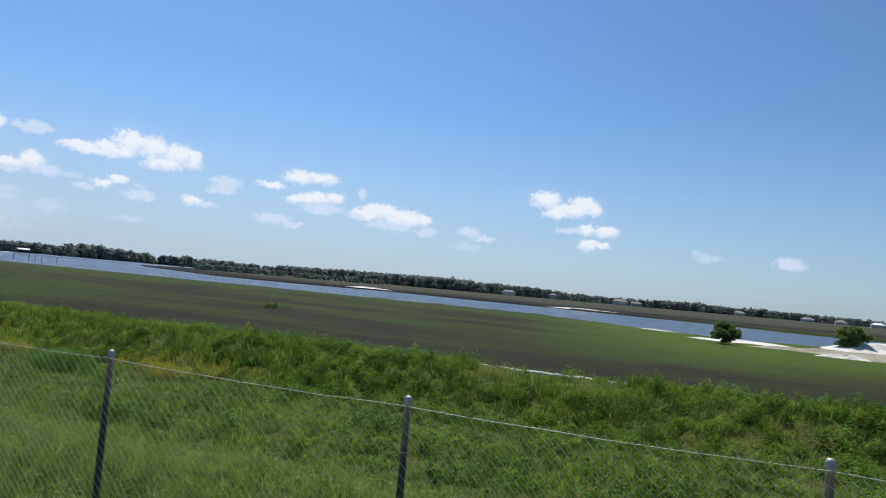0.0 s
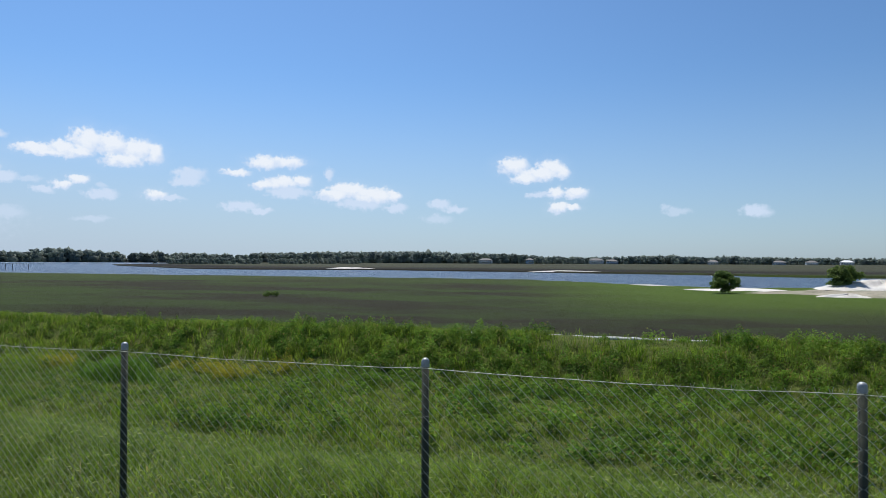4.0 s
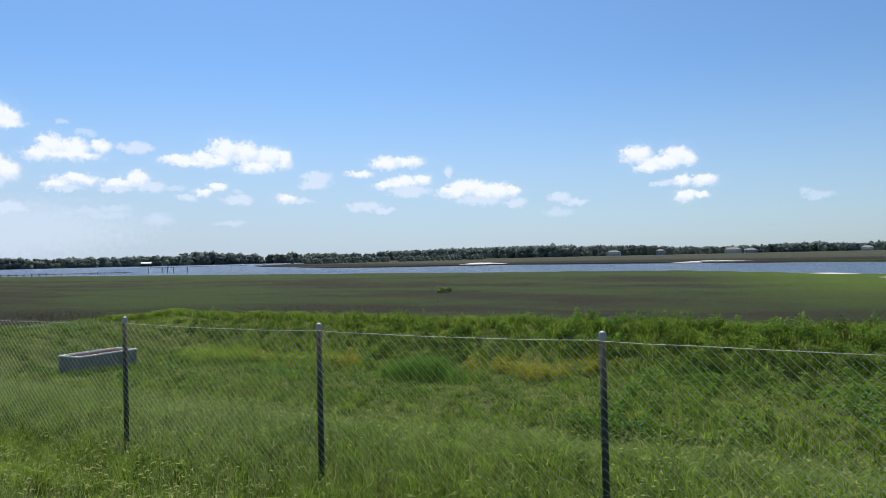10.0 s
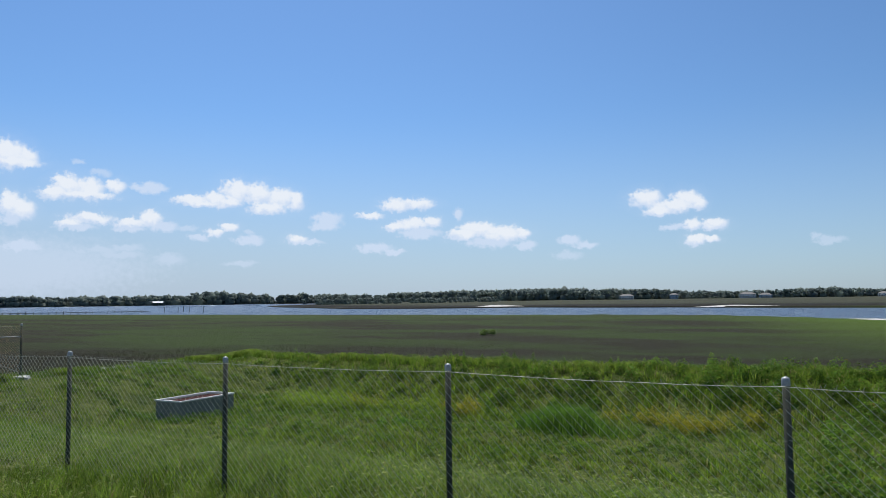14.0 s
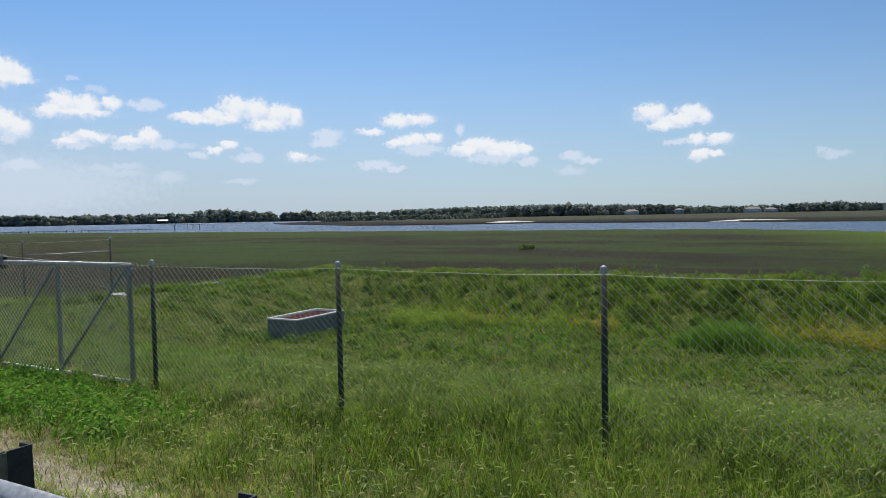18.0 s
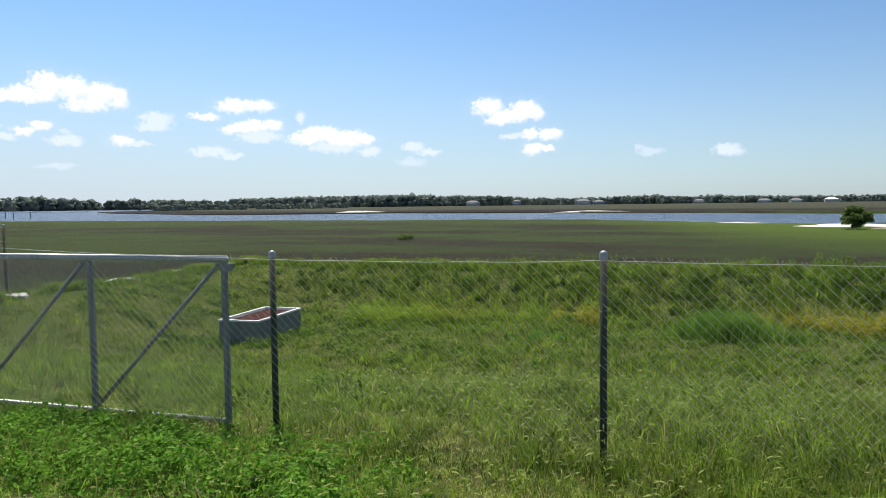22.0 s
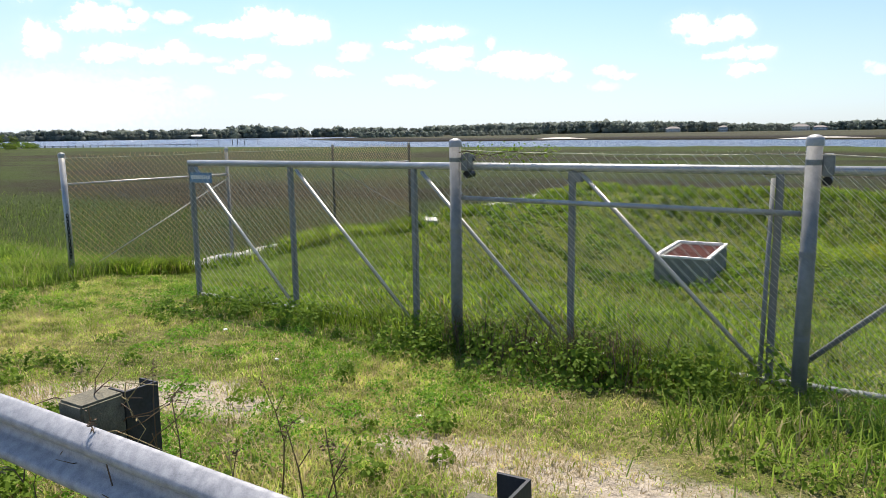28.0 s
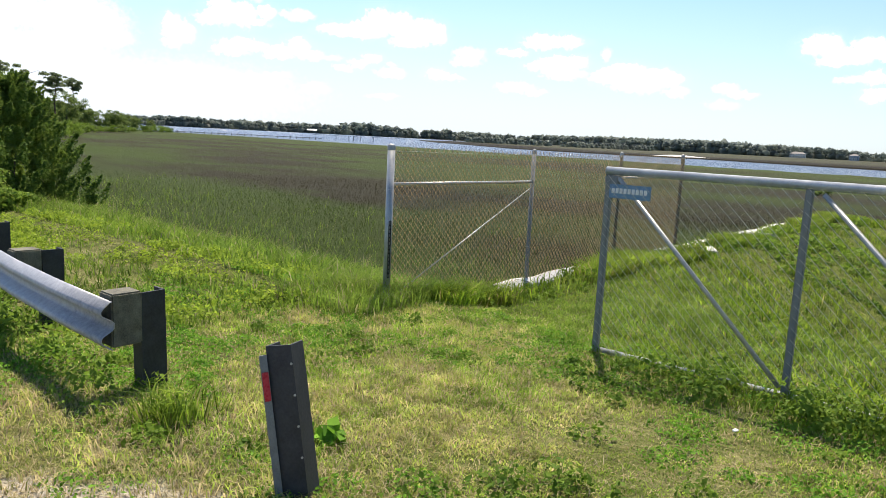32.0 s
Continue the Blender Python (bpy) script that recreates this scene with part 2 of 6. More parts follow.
def leafy(name, c1, c2, c3=None, patch=0.6, through_light=0.45, dry=0.0, dry_c=(0.34, 0.28, 0.12), stretch=(1, 1, 1), mottle=0.0, tuft=4.0):
    """Leaves and blades: each one its own tone, drifting in patches; light comes through."""
    m, t, b = material(name, 0.65, 0.0, 0.12)
    g = t.nodes.new("ShaderNodeNewGeometry")
    rnd = g.outputs["Random Per Island"]
    col = mixed(t, rnd, c1, c2)
    if c3:
        col = mixed(t, grain(t, place(t, stretch), patch, 3.0, 0.55, 0.42, 0.62), col, mixed(t, rnd, c3, c2))
    if dry:
        col = mixed(t, calc(t, "MULTIPLY", calc(t, "GREATER_THAN", calc(t, "FRACT", calc(t, "MULTIPLY", rnd, 37.7)), 1 - dry), 0.85), col, dry_c)
    if mottle:
        hsv = node(t, "ShaderNodeHueSaturation", Color=col)
        t.links.new(calc(t, "MULTIPLY_ADD", grain(t, place(t), tuft, 3.0, 0.6, 0.3, 0.7), 2 * mottle, 1 - mottle), hsv.inputs["Value"])
        col = hsv.outputs[0]
    t.links.new(col, b.inputs["Base Color"])
    tr = node(t, "ShaderNodeBsdfTranslucent", Color=col)
    mix = node(t, "ShaderNodeMixShader", i0=through_light, i1=b.outputs[0], i2=tr.outputs[0])
    t.links.new(mix.outputs[0], t.nodes["Material Output"].inputs[0])
    return m


galv = plain("galvanised_steel", (0.27, 0.28, 0.28), (0.46, 0.47, 0.465), 9.0, 0.45, 0.5, 0.08)
galv_dull = plain("weathered_galvanised_pipe", (0.14, 0.148, 0.146), (0.27, 0.278, 0.27), 14.0, 0.65, 0.2, 0.1)
# galvanised post pipe, its backlit shade put into a dark base colour
post_m = plain("backlit_weathered_pipe", (0.034, 0.037, 0.028), (0.092, 0.094, 0.070), 18.0, 0.85, 0.0, 0.15, 0.1)
wire_m = plain("galvanised_wire", (0.36, 0.35, 0.28), (0.62, 0.60, 0.49), 30.0, 0.45, 0.10, 0.0)
rusty_wire = plain("rusty_wire", (0.42, 0.26, 0.12), (0.68, 0.46, 0.25), 6.0, 0.6, 0.1, 0.0)
cap_m = plain("cast_aluminium_cap", (0.24, 0.25, 0.25), (0.40, 0.40, 0.39), 40.0, 0.5, 0.4, 0.05)
beam_m = plain("galvanised_guardrail", (0.19, 0.20, 0.212), (0.43, 0.44, 0.455), 22.0, 0.45, 0.10, 0.12)
dark_steel = plain("dark_weathered_steel", (0.022, 0.024, 0.028), (0.06, 0.062, 0.066), 8.0, 0.6, 0.3, 0.15)
timber_m = plain("weathered_timber_block", (0.05, 0.047, 0.036), (0.20, 0.19, 0.135), 12.0, 0.85, 0.0, 0.5)
concrete = plain("pale_concrete", (0.34, 0.33, 0.30), (0.56, 0.55, 0.51), 3.0, 0.9, 0.0, 0.4, 0.2, 0.01)
concrete_box = plain("weathered_concrete", (0.16, 0.155, 0.135), (0.29, 0.28, 0.245), 5.0, 0.9, 0.0, 0.4, 0.2, 0.01)
rim_m = plain("painted_concrete_rim", (0.62, 0.60, 0.56), (0.78, 0.76, 0.72), 8.0, 0.8, 0.0, 0.2)
rust_m = plain("rusty_grating", (0.10, 0.035, 0.025), (0.20, 0.075, 0.05), 25.0, 0.85, 0.1, 0.4)
red_m = plain("red_reflector", (0.42, 0.02, 0.03), (0.55, 0.04, 0.05), 60.0, 0.3, 0.0, 0.1)
sign_m = plain("faded_blue_sign", (0.10, 0.20, 0.32), (0.18, 0.30, 0.42), 30.0, 0.5, 0.0, 0.05)
white_m = plain("white_paint", (0.68, 0.68, 0.66), (0.80, 0.80, 0.78), 6.0, 0.6, 0.0, 0.05)
chain_m = plain("black_chain", (0.015, 0.015, 0.016), (0.04, 0.04, 0.042), 30.0, 0.5, 0.6, 0.1)
asphalt = plain("old_asphalt", (0.22, 0.212, 0.197), (0.46, 0.445, 0.42), 26.0, 0.95, 0.0, 0.9, 0.2, 0.01)
bark_m = plain("bark", (0.05, 0.038, 0.028), (0.12, 0.10, 0.08), 9.0, 0.95, 0.0, 0.6)
sand_m = plain("white_sand", (0.52, 0.47, 0.40), (0.78, 0.74, 0.68), 0.35, 0.95, 0.0, 0.6, 0.1, 0.15)
sand_dull = plain("grey_sand", (0.16, 0.15, 0.10), (0.44, 0.39, 0.30), 0.45, 0.95, 0.0, 0.6, 0.1, 0.15)
roof_m = plain("shingle_roof", (0.16, 0.15, 0.14), (0.26, 0.24, 0.22), 2.0, 0.9)
roof_w = plain("pale_metal_roof", (0.62, 0.62, 0.60), (0.78, 0.78, 0.76), 2.0, 0.6)
siding = plain("pale_siding", (0.50, 0.47, 0.42), (0.62, 0.59, 0.54), 1.0, 0.8)
siding_b = plain("blue_grey_siding", (0.22, 0.28, 0.33), (0.30, 0.36, 0.42), 1.0, 0.8)
dock_m = plain("grey_dock_timber", (0.10, 0.095, 0.085), (0.19, 0.18, 0.165), 2.0, 0.9)
glass_m, _t, _b = material("dark_window", 0.1, 0.0, 0.5)
_b.inputs["Base Color"].default_value = (0.03, 0.04, 0.05, 1)

grass_m = leafy("meadow_grass", (0.040, 0.090, 0.008), (0.245, 0.345, 0.035), (0.140, 0.205, 0.032), 0.45, 0.45, 0.07, mottle=0.62, tuft=3.6)
lawn_m = leafy("short_lawn", (0.065, 0.138, 0.010), (0.255, 0.355, 0.032), (0.165, 0.215, 0.042), 0.7, 0.45, 0.09, mottle=0.60, tuft=2.8)
verge_m = leafy("trodden_verge", (0.130, 0.245, 0.026), (0.360, 0.480, 0.070), (0.500, 0.430, 0.170), 1.1, 0.5, 0.24, (0.56, 0.43, 0.25), mottle=0.6, tuft=5.0)
clover_m = leafy("bright_low_weeds", (0.070, 0.190, 0.014), (0.190, 0.370, 0.036), None, 1.0, 0.45, mottle=0.25, tuft=6.0)
weed_m = leafy("broad_weeds", (0.045, 0.105, 0.010), (0.160, 0.250, 0.032), (0.160, 0.250, 0.028), 0.25, 0.48)
# the strong mottle also stands in for shade between the weeds
bank_m = leafy("bank_weeds", (0.036, 0.092, 0.010), (0.150, 0.260, 0.030), (0.175, 0.255, 0.030), 0.35, 0.48, 0.05, (0.25, 0.18, 0.056), mottle=0.50, tuft=1.3)
yellow_m = leafy("yellowing_weeds", (0.260, 0.265, 0.022), (0.440, 0.380, 0.040), None, 1.0, 0.45)
lime_m = leafy("lime_weeds", (0.170, 0.260, 0.022), (0.330, 0.430, 0.045), None, 1.0, 0.50, mottle=0.2, tuft=3.0)
clump_m = leafy("lush_grass", (0.075, 0.160, 0.018), (0.210, 0.345, 0.045), None, 1.0, 0.48, mottle=0.3, tuft=2.0)
edge_m = leafy("bank_grass", (0.085, 0.160, 0.020), (0.255, 0.365, 0.052), (0.135, 0.205, 0.030), 0.5, 0.48, 0.08, (0.36, 0.31, 0.17), mottle=0.45, tuft=2.2)
straw_m = leafy("dry_straw", (0.32, 0.26, 0.13), (0.46, 0.39, 0.23), None, 1.0, 0.30)
seed_m = leafy("pale_seed_heads", (0.18, 0.25, 0.060), (0.44, 0.47, 0.17), None, 1.0, 0.40)
stem_m = leafy("dead_brown_stems", (0.075, 0.050, 0.032), (0.170, 0.120, 0.075), None, 1.0, 0.10)
sedge_m, t, b = material("marsh_sedge", 0.7, 0.0, 0.08)
rnd = t.nodes.new("ShaderNodeNewGeometry").outputs["Random Per Island"]
field = grain(t, place(t, (0.022, 0.050, 0.0)), 1.0, 4.0, 0.62, 0.43, 0.57)
col = mixed(t, field, mixed(t, rnd, (0.028, 0.026, 0.014), (0.052, 0.050, 0.026)), mixed(t, rnd, (0.030, 0.052, 0.012), (0.072, 0.110, 0.025)))
t.links.new(col, b.inputs["Base Color"])
t.links.new(node(t, "ShaderNodeMixShader", i0=0.45, i1=b.outputs[0], i2=node(t, "ShaderNodeBsdfTranslucent", Color=col).outputs[0]).outputs[0], t.nodes["Material Output"].inputs[0])
juniper_m = leafy("juniper_needles", (0.048, 0.100, 0.018), (0.135, 0.215, 0.038), (0.190, 0.255, 0.040), 0.8, 0.45)
leaf_m = leafy("tree_leaves", (0.075, 0.125, 0.030), (0.175, 0.240, 0.060), (0.120, 0.155, 0.046), 0.2, 0.48)
vine_m = leafy("yellow_green_leaves", (0.100, 0.190, 0.022), (0.220, 0.300, 0.045), (0.080, 0.150, 0.020), 0.5, 0.48)
pine_m = leafy("pine_needles", (0.150, 0.190, 0.105), (0.245, 0.290, 0.150), None, 1.0, 0.70)
# distance haze is mixed into the base colour: paler and greyer than real leaves
hazy_woods_m = leafy("far_woods", (0.270, 0.310, 0.290), (0.340, 0.385, 0.330), (0.335, 0.355, 0.310), 0.004, 0.75)

# ground: grassy soil with bare sand by the gate track, then brown and olive salt marsh
ground_m, t, b = material("ground", 0.95, 0.0, 0.1)
p = place(t)
g = node(t, "ShaderNodeSeparateXYZ", Vector=p)
gx, gy, gz = g.outputs
soil = mixed(t, grain(t, p, 1.3), (0.060, 0.090, 0.014), (0.135, 0.160, 0.030))
soil = mixed(t, calc(t, "MULTIPLY", grain(t, p, 9.0, 5.0, 0.7, 0.5, 0.75), 0.5), soil, (0.20, 0.165, 0.09))
middle = calc(t, "MINIMUM", calc(t, "MULTIPLY_ADD", gx, 0.06, -1.60), calc(t, "MULTIPLY_ADD", gx, 0.667, 6.79))
middle = calc(t, "MINIMUM", middle, calc(t, "MULTIPLY_ADD", gx, -0.12, -3.22))
track = calc(t, "ABSOLUTE", calc(t, "SUBTRACT", gy, middle))
track = calc(t, "ADD", track, calc(t, "MULTIPLY", grain(t, p, 1.5, 5.0), 0.6))
inside = calc(t, "MULTIPLY", band(t, gx, -18.2, -16.8), calc(t, "SUBTRACT", 1.0, band(t, gx, -3.5, -1.8)))
bare = calc(t, "MULTIPLY", calc(t, "SUBTRACT", 1.0, band(t, track, 0.44, 0.76)), inside)
verge = calc(t, "MULTIPLY", calc(t, "SUBTRACT", 1.0, band(t, calc(t, "ADD", gy, calc(t, "MULTIPLY", grain(t, p, 2.4, 4.0), 0.35)), -4.95, -4.65)), 0.85)
sandy = mixed(t, grain(t, p, 14.0, 5.0), (0.40, 0.34, 0.25), (0.60, 0.53, 0.43))
turf = calc(t, "SUBTRACT", 1.0, band(t, gy, -1.2, 0.2))
soil = mixed(t, calc(t, "MULTIPLY", turf, grain(t, p, 1.7, 5.0, 0.65, 0.35, 0.65)), soil, mixed(t, grain(t, p, 22.0, 4.0), (0.13, 0.16, 0.040), (0.33, 0.28, 0.13)))
verge = calc(t, "MULTIPLY", verge, band(t, gy, -14.6, -13.8))
soil = mixed(t, calc(t, "MAXIMUM", bare, verge), soil, sandy)
pm = place(t, (0.022, 0.050, 0.0))
pf = place(t, (0.05, 0.22, 0.0))
stripes = grain(t, pm, 1.0, 4.0, 0.62, 0.43, 0.57)
marsh = mixed(t, stripes, (0.028, 0.025, 0.014), (0.042, 0.064, 0.013))
marsh = mixed(t, calc(t, "MULTIPLY", grain(t, pf, 1.0, 6.0, 0.7, 0.4, 0.7), 0.30), marsh, (0.038, 0.032, 0.017))
marsh = mixed(t, calc(t, "MULTIPLY", grain(t, p, 1.6, 4.0, 0.7), 0.20), marsh, (0.046, 0.054, 0.020))
lush = calc(t, "MULTIPLY", band(t, calc(t, "ADD", gx, calc(t, "MULTIPLY", gy, 0.25)), 14.0, 42.0), band(t, gy, 42.0, 78.0))
lush = calc(t, "MULTIPLY", lush, calc(t, "SUBTRACT", 1.0, band(t, gy, 150.0, 200.0)))
marsh = mixed(t, calc(t, "MULTIPLY", lush, 0.8), marsh, (0.080, 0.125, 0.014))
fringe = calc(t, "MULTIPLY", band(t, gy, 118.0, 150.0), calc(t, "SUBTRACT", 1.0, band(t, gy, 185.0, 240.0)))
marsh = mixed(t, calc(t, "MULTIPLY", fringe, 0.5), marsh, (0.055, 0.078, 0.017))
far = band(t, gy, 230.0, 300.0)
marsh = mixed(t, far, marsh, mixed(t, grain(t, place(t, (0.004, 0.012, 0)), 1.0, 4.0), (0.046, 0.044, 0.029), (0.058, 0.062, 0.034)))
mud = calc(t, "MULTIPLY", band(t, gz, -1.12, -1.18), far)
marsh = mixed(t, mud, marsh, (0.018, 0.016, 0.012))
low = calc(t, "MAXIMUM", band(t, gz, -0.75, -1.35), band(t, gy, 60.0, 80.0))
outside = calc(t, "MAXIMUM", band(t, gy, 20.2, 20.4), calc(t, "SUBTRACT", 1.0, band(t, gx, -19.6, -19.1)))
t.links.new(mixed(t, calc(t, "MULTIPLY", low, outside), soil, marsh), b.inputs["Base Color"])
bump(t, b, calc(t, "ADD", grain(t, p, 6.0, 6.0, 0.7), grain(t, p, 0.9, 4.0)), 0.9, 0.12)

# tidal water with wind ripples
water_m, t, b = material("river_water", 0.30, 0.0, 0.4)
b.inputs["Base Color"].default_value = (0.060, 0.095, 0.150, 1)
pw = place(t, (0.5, 1.6, 1.0))
bump(t, b, calc(t, "ADD", grain(t, pw, 0.8, 4.0), grain(t, pw, 0.12, 3.0)), 1.0, 0.9)

# ---- mesh helpers ----
def mesh_of(name, verts, faces, mat, smooth=False):
    me = bpy.data.meshes.new(name)
    me.from_pydata([tuple(v) for v in verts], [], [tuple(f) for f in faces])
    me.materials.append(mat)
    if smooth:
        me.polygons.foreach_set("use_smooth", [True] * len(me.polygons))
    me.update()
    return me


def tris_of(name, verts, tris, mat):
    """A large triangle mesh from arrays."""
    me = bpy.data.meshes.new(name)
    n = len(tris)
    me.vertices.add(len(verts))
    me.vertices.foreach_set("co", np.ascontiguousarray(verts, np.float32).ravel())
    me.loops.add(3 * n)
    me.loops.foreach_set("vertex_index", np.ascontiguousarray(tris, np.int32).ravel())
    me.polygons.add(n)
    me.polygons.foreach_set("loop_start", np.arange(0, 3 * n, 3, dtype=np.int32))
    me.materials.append(mat)
    me.update(calc_edges=True)
    return me


def part(name, bm, mat, parent, label="", smooth=False):
    """Links a bmesh (or a mesh) as one mesh object under a thing or a part."""
    if isinstance(bm, bmesh.types.BMesh):
        me = bpy.data.meshes.new(name)
        bm.to_mesh(me)
        bm.free()
        me.materials.append(mat)
        if smooth:
            me.polygons.foreach_set("use_smooth", [True] * len(me.polygons))
    else:
        me = bm
    ob = new(name, me)
    ob.parent = parent
    if label:
        ob["label"] = label
    return ob


def thing(name, label, category, at=(0, 0, 0), group="", turn=0.0):
    e = new(name)
    e.matrix_world = pose(*at, 0, 0, turn)
    return tagged(e, label, category, group)


def tube(bm, a, b, r, r2=None, seg=10, caps=True):
    """A round bar from a to b."""
    a, b = Vector(a), Vector(b)
    r2 = r if r2 is None else r2
    w = (b - a).normalized()
    u = w.orthogonal().normalized()
    v = w.cross(u)
    rings = []
    for c, rr in ((a, r), (b, r2)):
        rings.append([bm.verts.new(c + (u * math.cos(k * math.tau / seg) + v * math.sin(k * math.tau / seg)) * rr) for k in range(seg)])
    for k in range(seg):
        bm.faces.new((rings[0][k], rings[0][(k + 1) % seg], rings[1][(k + 1) % seg], rings[1][k]))
    if caps:
        bm.faces.new(rings[0][::-1])
        bm.faces.new(rings[1])
    return bm


def pipe(a, b, r, seg=12, r2=None):
    return tube(bmesh.new(), a, b, r, r2, seg)


def block(x0, x1, y0, y1, z0, z1, bevel=0.0, jag=0.0):
    bm = bmesh.new()
    v = [bm.verts.new((x, y, z)) for x in (x0, x1) for y in (y0, y1) for z in (z0, z1)]
    for f in ((0, 1, 3, 2), (4, 6, 7, 5), (0, 4, 5, 1), (2, 3, 7, 6), (0, 2, 6, 4), (1, 5, 7, 3)):
        bm.faces.new([v[i] for i in f])
    bmesh.ops.recalc_face_normals(bm, faces=bm.faces)
    if bevel:
        bmesh.ops.bevel(bm, geom=bm.edges[:], offset=bevel, segments=2, affect="EDGES")
    if jag:
        for q in bm.verts:
            q.co += Vector((random.uniform(-jag, jag), random.uniform(-jag, jag), random.uniform(-jag, jag)))
    return bm


def dome(bm, c, r, h, seg=12, rows=4):
    """A post cap: a short skirt and a rounded top."""
    rings = []
    for i in range(rows + 1):
        a = i / rows * math.pi / 2
        rr, zz = (r * math.cos(a), h * math.sin(a)) if i else (r, 0)
        if i == rows:
            rings.append([bm.verts.new((c[0], c[1], c[2] + h))])
        else:
            rings.append([bm.verts.new((c[0] + rr * math.cos(k * math.tau / seg), c[1] + rr * math.sin(k * math.tau / seg), c[2] + zz)) for k in range(seg)])
    low_ring = [bm.verts.new((v.co.x, v.co.y, c[2] - 0.045)) for v in rings[0]]
    rings.insert(0, low_ring)
    for a, b in zip(rings, rings[1:]):
        for k in range(seg):
            if len(b) == 1:
                bm.faces.new((a[k], a[(k + 1) % seg], b[0]))
            else:
                bm.faces.new((a[k], a[(k + 1) % seg], b[(k + 1) % seg], b[k]))
    return bm


def smooth01(v, a, b):
    u = np.clip((np.asarray(v, float) - a) / (b - a), 0, 1)
    return u * u * (3 - 2 * u)


def wobble(x, y, s=1.0):
    return np.sin(x * 1.7 * s + 1.3) * np.cos(y * 2.1 * s + 0.4) + 0.5 * np.sin(x * 3.9 * s + y * 2.7 * s)


# ---- the lie of the land ----
MARSH, WATER = -1.6, -1.72


def land(x, y):
    """Height of the ground inside and around the fenced basin, and of the marsh."""
    x, y = np.asarray(x, float), np.asarray(y, float)
    road = 0.28 + 0.72 * smooth01(x, -14, 18)
    verge = 0.20 + 0.45 * smooth01(x, 0, 22)
    front = np.where(y < -4.3, verge + (road - verge) * smooth01(-y, 4.3, 5.2), 0.08 + (verge - 0.08) * smooth01(-y, 0.3, 4.0))
    front = np.where(y > -0.3, 0.08, front)
    hollow = smooth01(y, 0.8, 8.5) * (1 - smooth01(y, 15.6, 19.4)) * smooth01(x, -18.4, -13.6)
    yard = front - 0.14 * smooth01(y, 0.5, 8.0) - 1.28 * hollow + 0.05 * wobble(x * 0.6, y * 0.6) * smooth01(y, 0.5, 3) - 0.09 * smooth01(-x, 16.5, 18.4) * smooth01(y, 0.4, 1.5) * (1 - smooth01(y, 4, 5.5))
    slope = 0.20 - 1.78 * smooth01(y + 0.05 * wobble(x * 0.4, y), -1.0, 6.5 + 0.10 * np.maximum(-30 - x, 0))
    slope = np.where(y < -0.5, np.minimum(front, slope + 0.15), slope)
    flats = MARSH + 0.06 * wobble(x * 0.21, y * 0.17)
    west = np.where(x < -19.05, np.maximum(slope, flats), yard)
    west = np.where((x < -19.05) & (y < -3.5), front, west)
    drop = smooth01(y, 0.8, 3.2) * (1 - smooth01(-x, 19.0, 22.0))
    west = np.where(x < -19.05, np.minimum(west, west * (1 - drop) - 1.2 * drop), west)
    return np.where(y > 20.25, flats, west)


def bank_near(x):
    return np.interp(x, [-2500, -420, -300, -142, -63, -17, 5, 14, 21, 31, 40, 60, 120, 2500], [190, 186, 183, 172, 165, 162, 136, 128, 121, 124, 128, 140, 150, 150]) + 1.5 * np.sin(x * 0.11)


def bank_far(x):
    return np.interp(x, [-2500, -900, -520, -390, -300, -240, -190, -128, -38, 21, 42, 61, 150, 2500], [1500, 1250, 560, 440, 372, 318, 300, 322, 284, 252, 232, 222, 210, 210]) + 2.0 * np.sin(x * 0.09)


def spread(lo, hi, step, grow, far_lo, far_hi):
    """Even steps from lo to hi, then growing ones out to the far ends."""
    s = list(np.arange(lo, hi + step / 2, step))
    d, v = step, hi
    while v < far_hi:
        d *= grow
        v += d
        s.append(min(v, far_hi))
    d, v = step, lo
    while v > far_lo:
        d *= grow
        v -= d
        s.insert(0, max(v, far_lo))
    return s


cols = sorted(set(np.round(spread(-44, 30, 0.5, 1.12, -3200, 3200), 3)) - {-19.0, -19.5} | {-18.98, -19.12})
rows_near = sorted(set(np.round(np.arange(-9, 24.1, 0.5), 3)) - {20.0, 20.5} | {20.18, 20.32})
X = np.array(cols)
grid = []
for y in [-60, -30, -15] + list(rows_near):
    grid.append((np.full_like(X, y), land(X, np.full_like(X, y))))
bn, bf = bank_near(X), bank_far(X)
for k in np.linspace(0.02, 1, 44) ** 1.6:
    yy = 24 + (bn - 24) * k
    grid.append((yy, MARSH + 0.06 * wobble(X * 0.21, yy * 0.17) + 0.05 * smooth01(k, 0.9, 1)))
grid.append((bn + 0.8, np.full_like(X, -2.3)))
grid.append(((bn + bf) / 2, np.full_like(X, -2.6)))
grid.append((bf - 0.8, np.full_like(X, -2.3)))
for k in (0, 0.004, 0.02, 0.06, 0.15, 0.3, 0.5, 1.0):
    yy = bf + (3400 - bf) * k
    grid.append((yy, np.full_like(X, -1.05 if k == 0 else -1.2 + 1.5 * k)))
verts = np.concatenate([np.stack([X, yy, zz], -1) for yy, zz in grid])
nc = len(X)
i = np.arange(len(grid) - 1)[:, None] * nc + np.arange(nc - 1)[None, :]
i = i.ravel()
tris = np.concatenate([np.stack([i, i + 1, i + nc + 1], -1), np.stack([i, i + nc + 1, i + nc], -1)])
ground = new("ground", tris_of("ground", verts, tris, ground_m))
ground.data.polygons.foreach_set("use_smooth", [True] * len(ground.data.polygons))
tagged(ground, "grassy basin, sandy verge and brown salt marsh", "ground", kind="structure")

